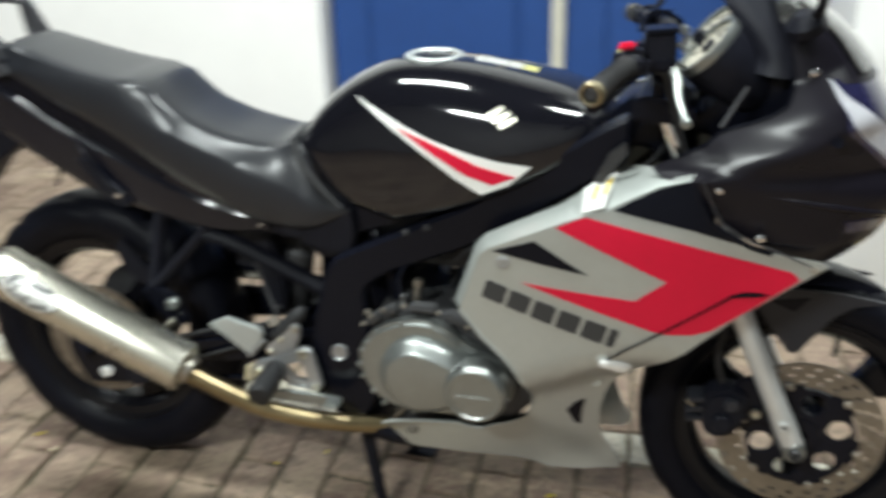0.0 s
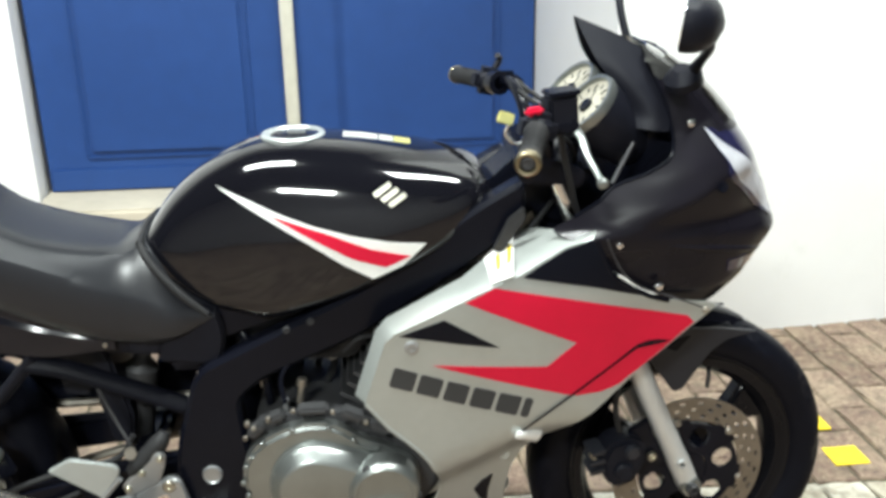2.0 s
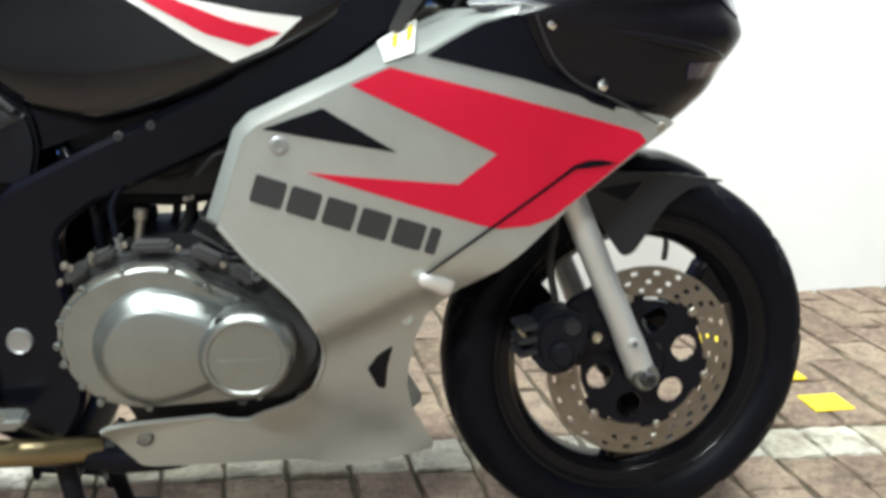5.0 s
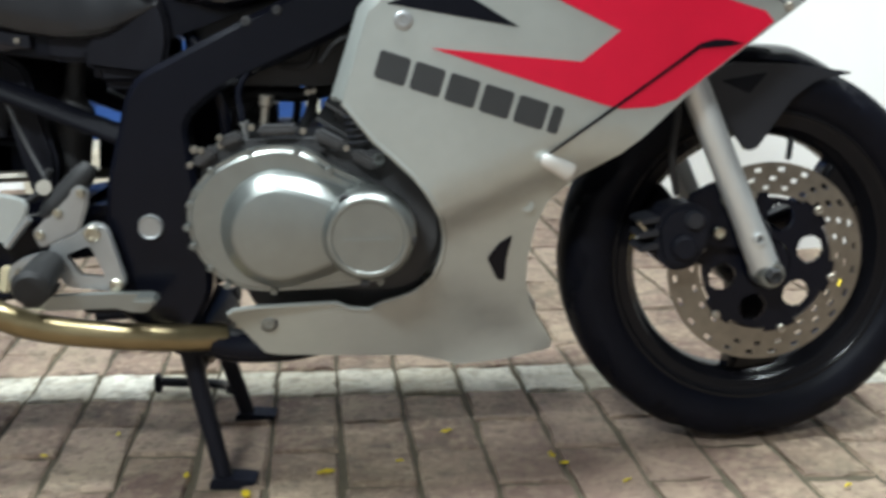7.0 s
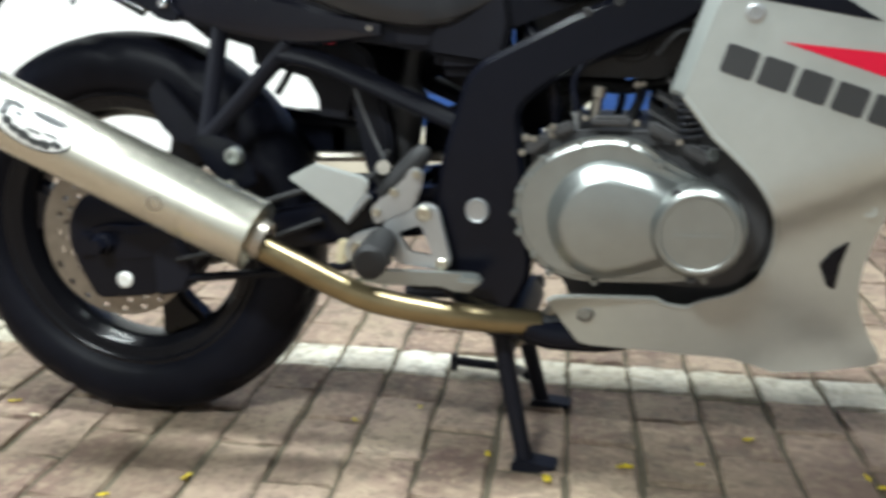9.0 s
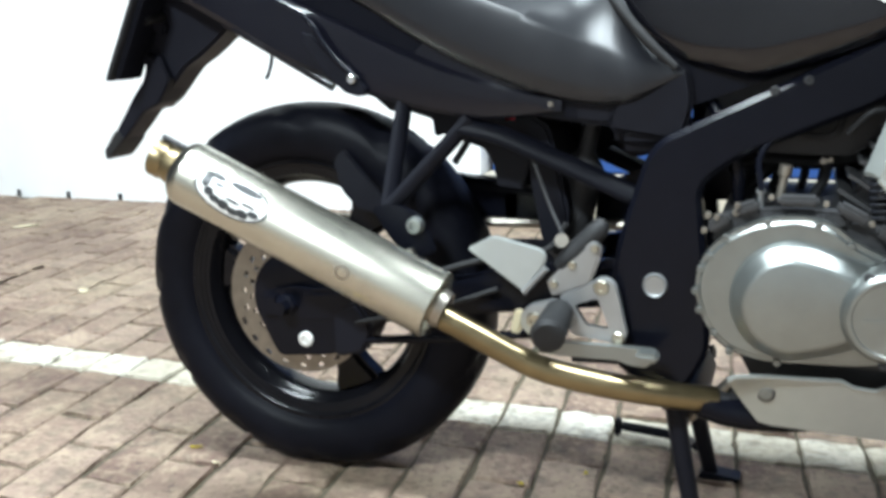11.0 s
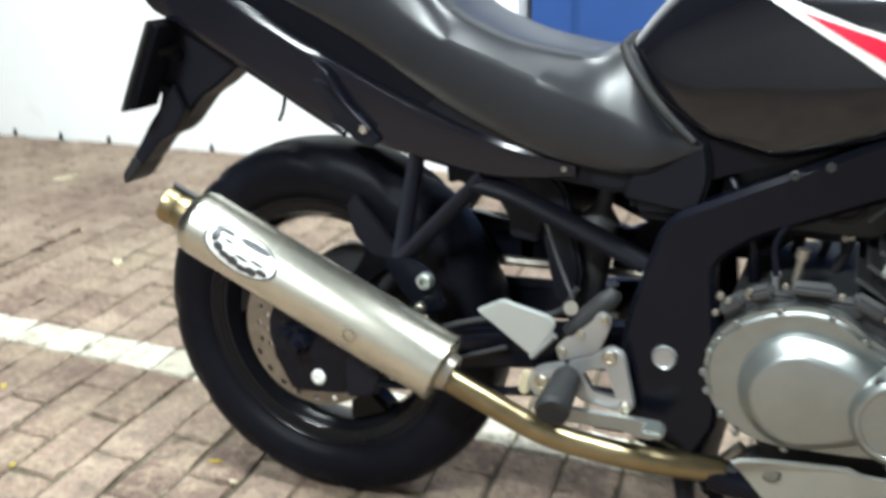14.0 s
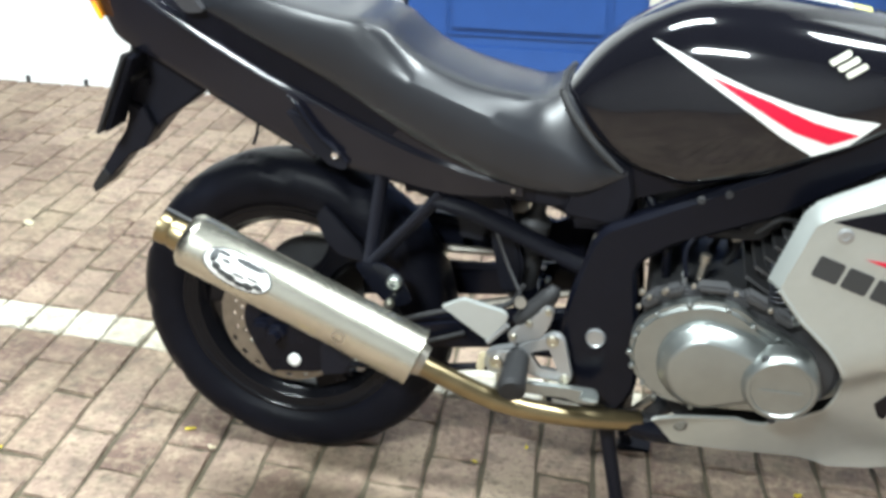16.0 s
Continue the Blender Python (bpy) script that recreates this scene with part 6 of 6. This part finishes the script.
# ---- stands ----
cs = sub("centre_stand", 0, 0, 0, "black centre stand")
for sg in (-1, 1):
    part("stand_leg", tube([(0.575, sg * 0.085, 0.25), (0.592, sg * 0.092, 0.15), (0.622, sg * 0.112, 0.012)], [0.016, 0.014, 0.0125], seg=12, smooth=False), M_PLASTIC, cs)
    part("stand_foot", prism(fillet([(0.602, 0.001), (0.66, 0.001), (0.672, 0.012), (0.64, 0.016), (0.606, 0.018)], 0.005, 3), sg * 0.112 - 0.018, sg * 0.112 + 0.018, 0.003), M_PLASTIC, cs)
part("stand_cross", tube([(0.59, -0.09, 0.17), (0.59, 0.09, 0.17)], 0.012, smooth=False), M_PLASTIC, cs)
part("stand_spring", tube([(0.6, -0.05, 0.17), (0.66, -0.06, 0.24)], 0.008, smooth=False), M_STEEL2, cs)
part("stand_tang", tube([(0.6, 0.1, 0.06), (0.56, 0.2, 0.03), (0.455, 0.23, 0.026)], 0.0085, seg=10), M_PLASTIC, cs)
part("tang_pad", box((0.447, 0.23, 0.024), (0.012, 0.02, 0.034), 0.004), M_PLASTIC, cs)
part("pivot_block", prism(fillet([(0.53, 0.25), (0.61, 0.24), (0.63, 0.2), (0.58, 0.19), (0.545, 0.21)], 0.012), -0.1, 0.1, 0.006), M_PLASTIC, cs)
part("side_stand", tube([(0.62, 0.12, 0.22), (0.5, 0.14, 0.19), (0.38, 0.15, 0.18)], 0.011, seg=10), M_PLASTIC, bike)

# ---- ground and pavers ----
bm = bmesh.new()
bmesh.ops.create_grid(bm, x_segments=30, y_segments=30, size=60)
ground = tagged(part("ground", bm, M_GROUND), "sandy paved yard with dark joints between the pavers", "ground", kind="structure")
ground.location = (0, 0, 0.0012)

E1, E2 = Vector((1, -0.033)), Vector((-0.085, 1))
ORG = Vector((0.0, 0.222))
PW, PL, GAP = 0.1095, 0.218, 0.0082


def paver_mesh(name, w, l, seed):
    """One clay paver with worn, uneven upper edges; its top is at about z = 0."""
    rng = random.Random(seed)
    bm = bmesh.new()
    hw, hl = w / 2 - GAP / 2, l / 2 - GAP / 2
    n = 4
    loops = []
    for z, ins in ((-0.012, 0.0), (-0.004, 0.0005), (0.0, 0.004)):
        ring = []
        for (x0, y0, x1, y1) in ((-1, -1, 1, -1), (1, -1, 1, 1), (1, 1, -1, 1), (-1, 1, -1, -1)):
            for k in range(n):
                t = k / n
                x, y = x0 + (x1 - x0) * t, y0 + (y1 - y0) * t
                p = E1 * (x * (hw - ins)) + E2 * (y * (hl - ins))
                j = 0.0032 if z > -0.01 else 0
                ring.append(bm.verts.new((p.x + rng.uniform(-j, j), p.y + rng.uniform(-j, j), z + rng.uniform(-j, j) * 0.5)))
        loops.append(ring)
    for a, b in zip(loops, loops[1:]):
        for i in range(len(a)):
            j = (i + 1) % len(a)
            bm.faces.new((a[i], a[j], b[j], b[i]))
    bm.faces.new(loops[-1])
    bmesh.ops.recalc_face_normals(bm, faces=bm.faces)
    me = bpy.data.meshes.new(name)
    bm.to_mesh(me)
    bm.free()
    return me


FULL = [paver_mesh("paver", PW, PL, k) for k in range(6)]
HALF = [paver_mesh("paver_half", PW, PL * 0.57, 20 + k) for k in range(4)]
rng = random.Random(7)
near, far = [], []
C0, C1 = -70, 62
for c in range(C0, C1):
    # the white course
    p = ORG + E1 * ((c + 0.5) * PW) + E2 * (PL * 0.245)
    (near if -0.75 < p.x < 1.9 else far).append((p, HALF, M_PAVE_WHITE, c))
    for side in (1, -1):
        shift = 0.5 if c % 2 else 0.0
        base = PL * 0.53 if side > 0 else -PL * 0.045
        for r in range(-1, 26):
            l = r + shift
            if l < 0:
                # fill up the start of every second column with a half piece
                if shift and r == -1:
                    p = ORG + E1 * ((c + 0.5) * PW) + E2 * (base + side * PL * 0.25)
                    if side < 0 or p.y < 2.0:
                        far.append((p, HALF, M_PAVE, c))
                continue
            p = ORG + E1 * ((c + 0.5) * PW) + E2 * (base + side * PL * (l + 0.5))
            if p.y > WALL_Y + 0.05 or (p.x > 1.5 and p.y > 1.25) or p.y < -5.2:
                continue
            (near if (-0.55 < p.x < 1.75 and -0.5 < p.y < 0.22) else far).append((p, FULL, M_PAVE, c))
near.sort(key=lambda q: (q[0] - Vector((0.6, -0.1))).length)
far += near[300:]
near = near[:300]
for meshes in (FULL, HALF):
    for me in meshes:
        me.materials.append(None)
for p, meshes, mat, c in near:
    ob = new("paver", meshes[rng.randrange(len(meshes))])
    ob.parent = ground
    ob.location = (p.x + rng.uniform(-0.0015, 0.0015), p.y + rng.uniform(-0.003, 0.003), 0.007 + rng.uniform(-0.0028, 0.0012))
    ob.rotation_euler = (rng.uniform(-0.012, 0.012), rng.uniform(-0.01, 0.01), rng.uniform(-0.02, 0.02))
    ob.material_slots[0].link = "OBJECT"
    ob.material_slots[0].material = mat
for name, mat in (("pavers_field", M_PAVE), ("pavers_white_course", M_PAVE_WHITE)):
    verts, faces = [], []
    for p, meshes, m, c in far:
        if m is not mat:
            continue
        me = meshes[rng.randrange(len(meshes))]
        o = len(verts)
        dz = 0.007 + rng.uniform(-0.0022, 0.0012)
        ca, sa = math.cos(rng.uniform(-0.018, 0.018)), rng.uniform(-0.018, 0.018)
        ox, oy = p.x + rng.uniform(-0.0015, 0.0015), p.y + rng.uniform(-0.003, 0.003)
        verts += [(v.co.x * ca - v.co.y * sa + ox, v.co.x * sa + v.co.y * ca + oy, v.co.z + dz) for v in me.vertices]
        faces += [[o + k for k in f.vertices] for f in me.polygons]
    me = bpy.data.meshes.new(name)
    me.from_pydata(verts, [], faces)
    me.materials.append(mat)
    ob = new(name, me)
    ob.parent = ground
    tagged(ob, "red-brown clay pavers" if mat is M_PAVE else "pavers painted white", "", kind="stuff")

# yellow paint on three pavers
for k, (x, y) in enumerate(((1.968, 0.372), (1.945, 0.53), (1.885, 0.75))):
    q = [Vector((x, y)) + E1 * a + E2 * b for a, b in ((-0.043, -0.04), (0.043, -0.035), (0.045, 0.04), (-0.04, 0.036))]
    bm = bmesh.new()
    bm.faces.new([bm.verts.new((v.x, v.y, 0.0105)) for v in q])
    res = bmesh.ops.extrude_face_region(bm, geom=bm.faces[:])
    for v in res["geom"]:
        if isinstance(v, bmesh.types.BMVert):
            v.co.z -= 0.003
    tagged(part("paint_mark", bm, M_YELLOW), "square of yellow paint on a paver", "paint mark", "yellow paint marks")

# thin worn line of yellow paint
bm = bmesh.new()
for k in range(7):
    c = Vector((-1.545, 0.62)).lerp(Vector((-1.6, 1.03)), k / 6) + Vector((0.006 * math.sin(3.1 * k), 0))
    h, l = 0.008 + 0.004 * math.sin(2.3 * k), 0.026
    q = [bm.verts.new((c.x + a * h, c.y + b * l, 0.0092)) for a, b in ((-1, -0.8), (0.7, -1), (1, 0.9), (-0.8, 1))]
    bm.faces.new(q)
bmesh.ops.solidify(bm, geom=bm.faces[:], thickness=0.0015)
tagged(part("paint_line", bm, M_TAG2), "worn trace of old yellow paint on the pavers", "paint mark")

# dry leaves and petals
leaf_spots = [(1.104, -0.073), (1.119, -0.103), (0.768, -0.104), (-1.24, 0.815), (-2.17, 1.594), (0.33, -0.02), (-0.27, -0.05), (1.5, -0.2), (0.15, -0.25), (1.75, 0.9), (-0.62, -0.2), (0.058, -0.32), (1.3, 0.05), (-0.9, 0.05), (-0.138, -0.364), (0.565, -0.1), (0.875, -0.077), (0.425, 0.049), (-0.2, -0.098), (0.95, 0.02), (0.66, -0.16), (1.2, -0.16)]
for k, (x, y) in enumerate(leaf_spots):
    r = random.Random(50 + k)
    size = r.uniform(0.006, 0.013) * (4.5 if k == 4 else 2.6 if k in (3, 14) else 1)
    bm = bmesh.new()
    n = 9
    ang = r.uniform(0, 6.28)
    rim = []
    for i in range(n):
        t = 2 * math.pi * i / n
        u, v = math.cos(t) * size, math.sin(t) * size * 0.5
        rim.append(bm.verts.new((u * math.cos(ang) - v * math.sin(ang), u * math.sin(ang) + v * math.cos(ang), 0.002 + r.uniform(0, 0.004))))
    mid_v = bm.verts.new((0, 0, 0.0035))
    for i in range(n):
        bm.faces.new((rim[i], rim[(i + 1) % n], mid_v))
    bmesh.ops.solidify(bm, geom=bm.faces[:], thickness=0.0006)
    ob = part("leaf", bm, M_LEAFY if k not in (3, 4, 18) else M_LEAFP)
    ob.location = (x, y, 0.0075)
    tagged(ob, "small yellow fallen leaf on the pavers" if k not in (3, 4, 18) else "pale scrap lying on the pavers", "leaf", "fallen leaves")

# dark pegs along the foot of the wall
for k in range(7):
    x = -3.65 + 0.292 * k
    bm = lathe([(0, 0.008), (0.02, 0.009), (0.028, 0.006), (0.028, 0)], (x, WALL_Y - 0.012, 0.012), (0, 0, 1), 10)
    tagged(part("wall_peg", bm, M_RUB2), "small dark peg at the foot of the white wall", "peg", "pegs along the wall")
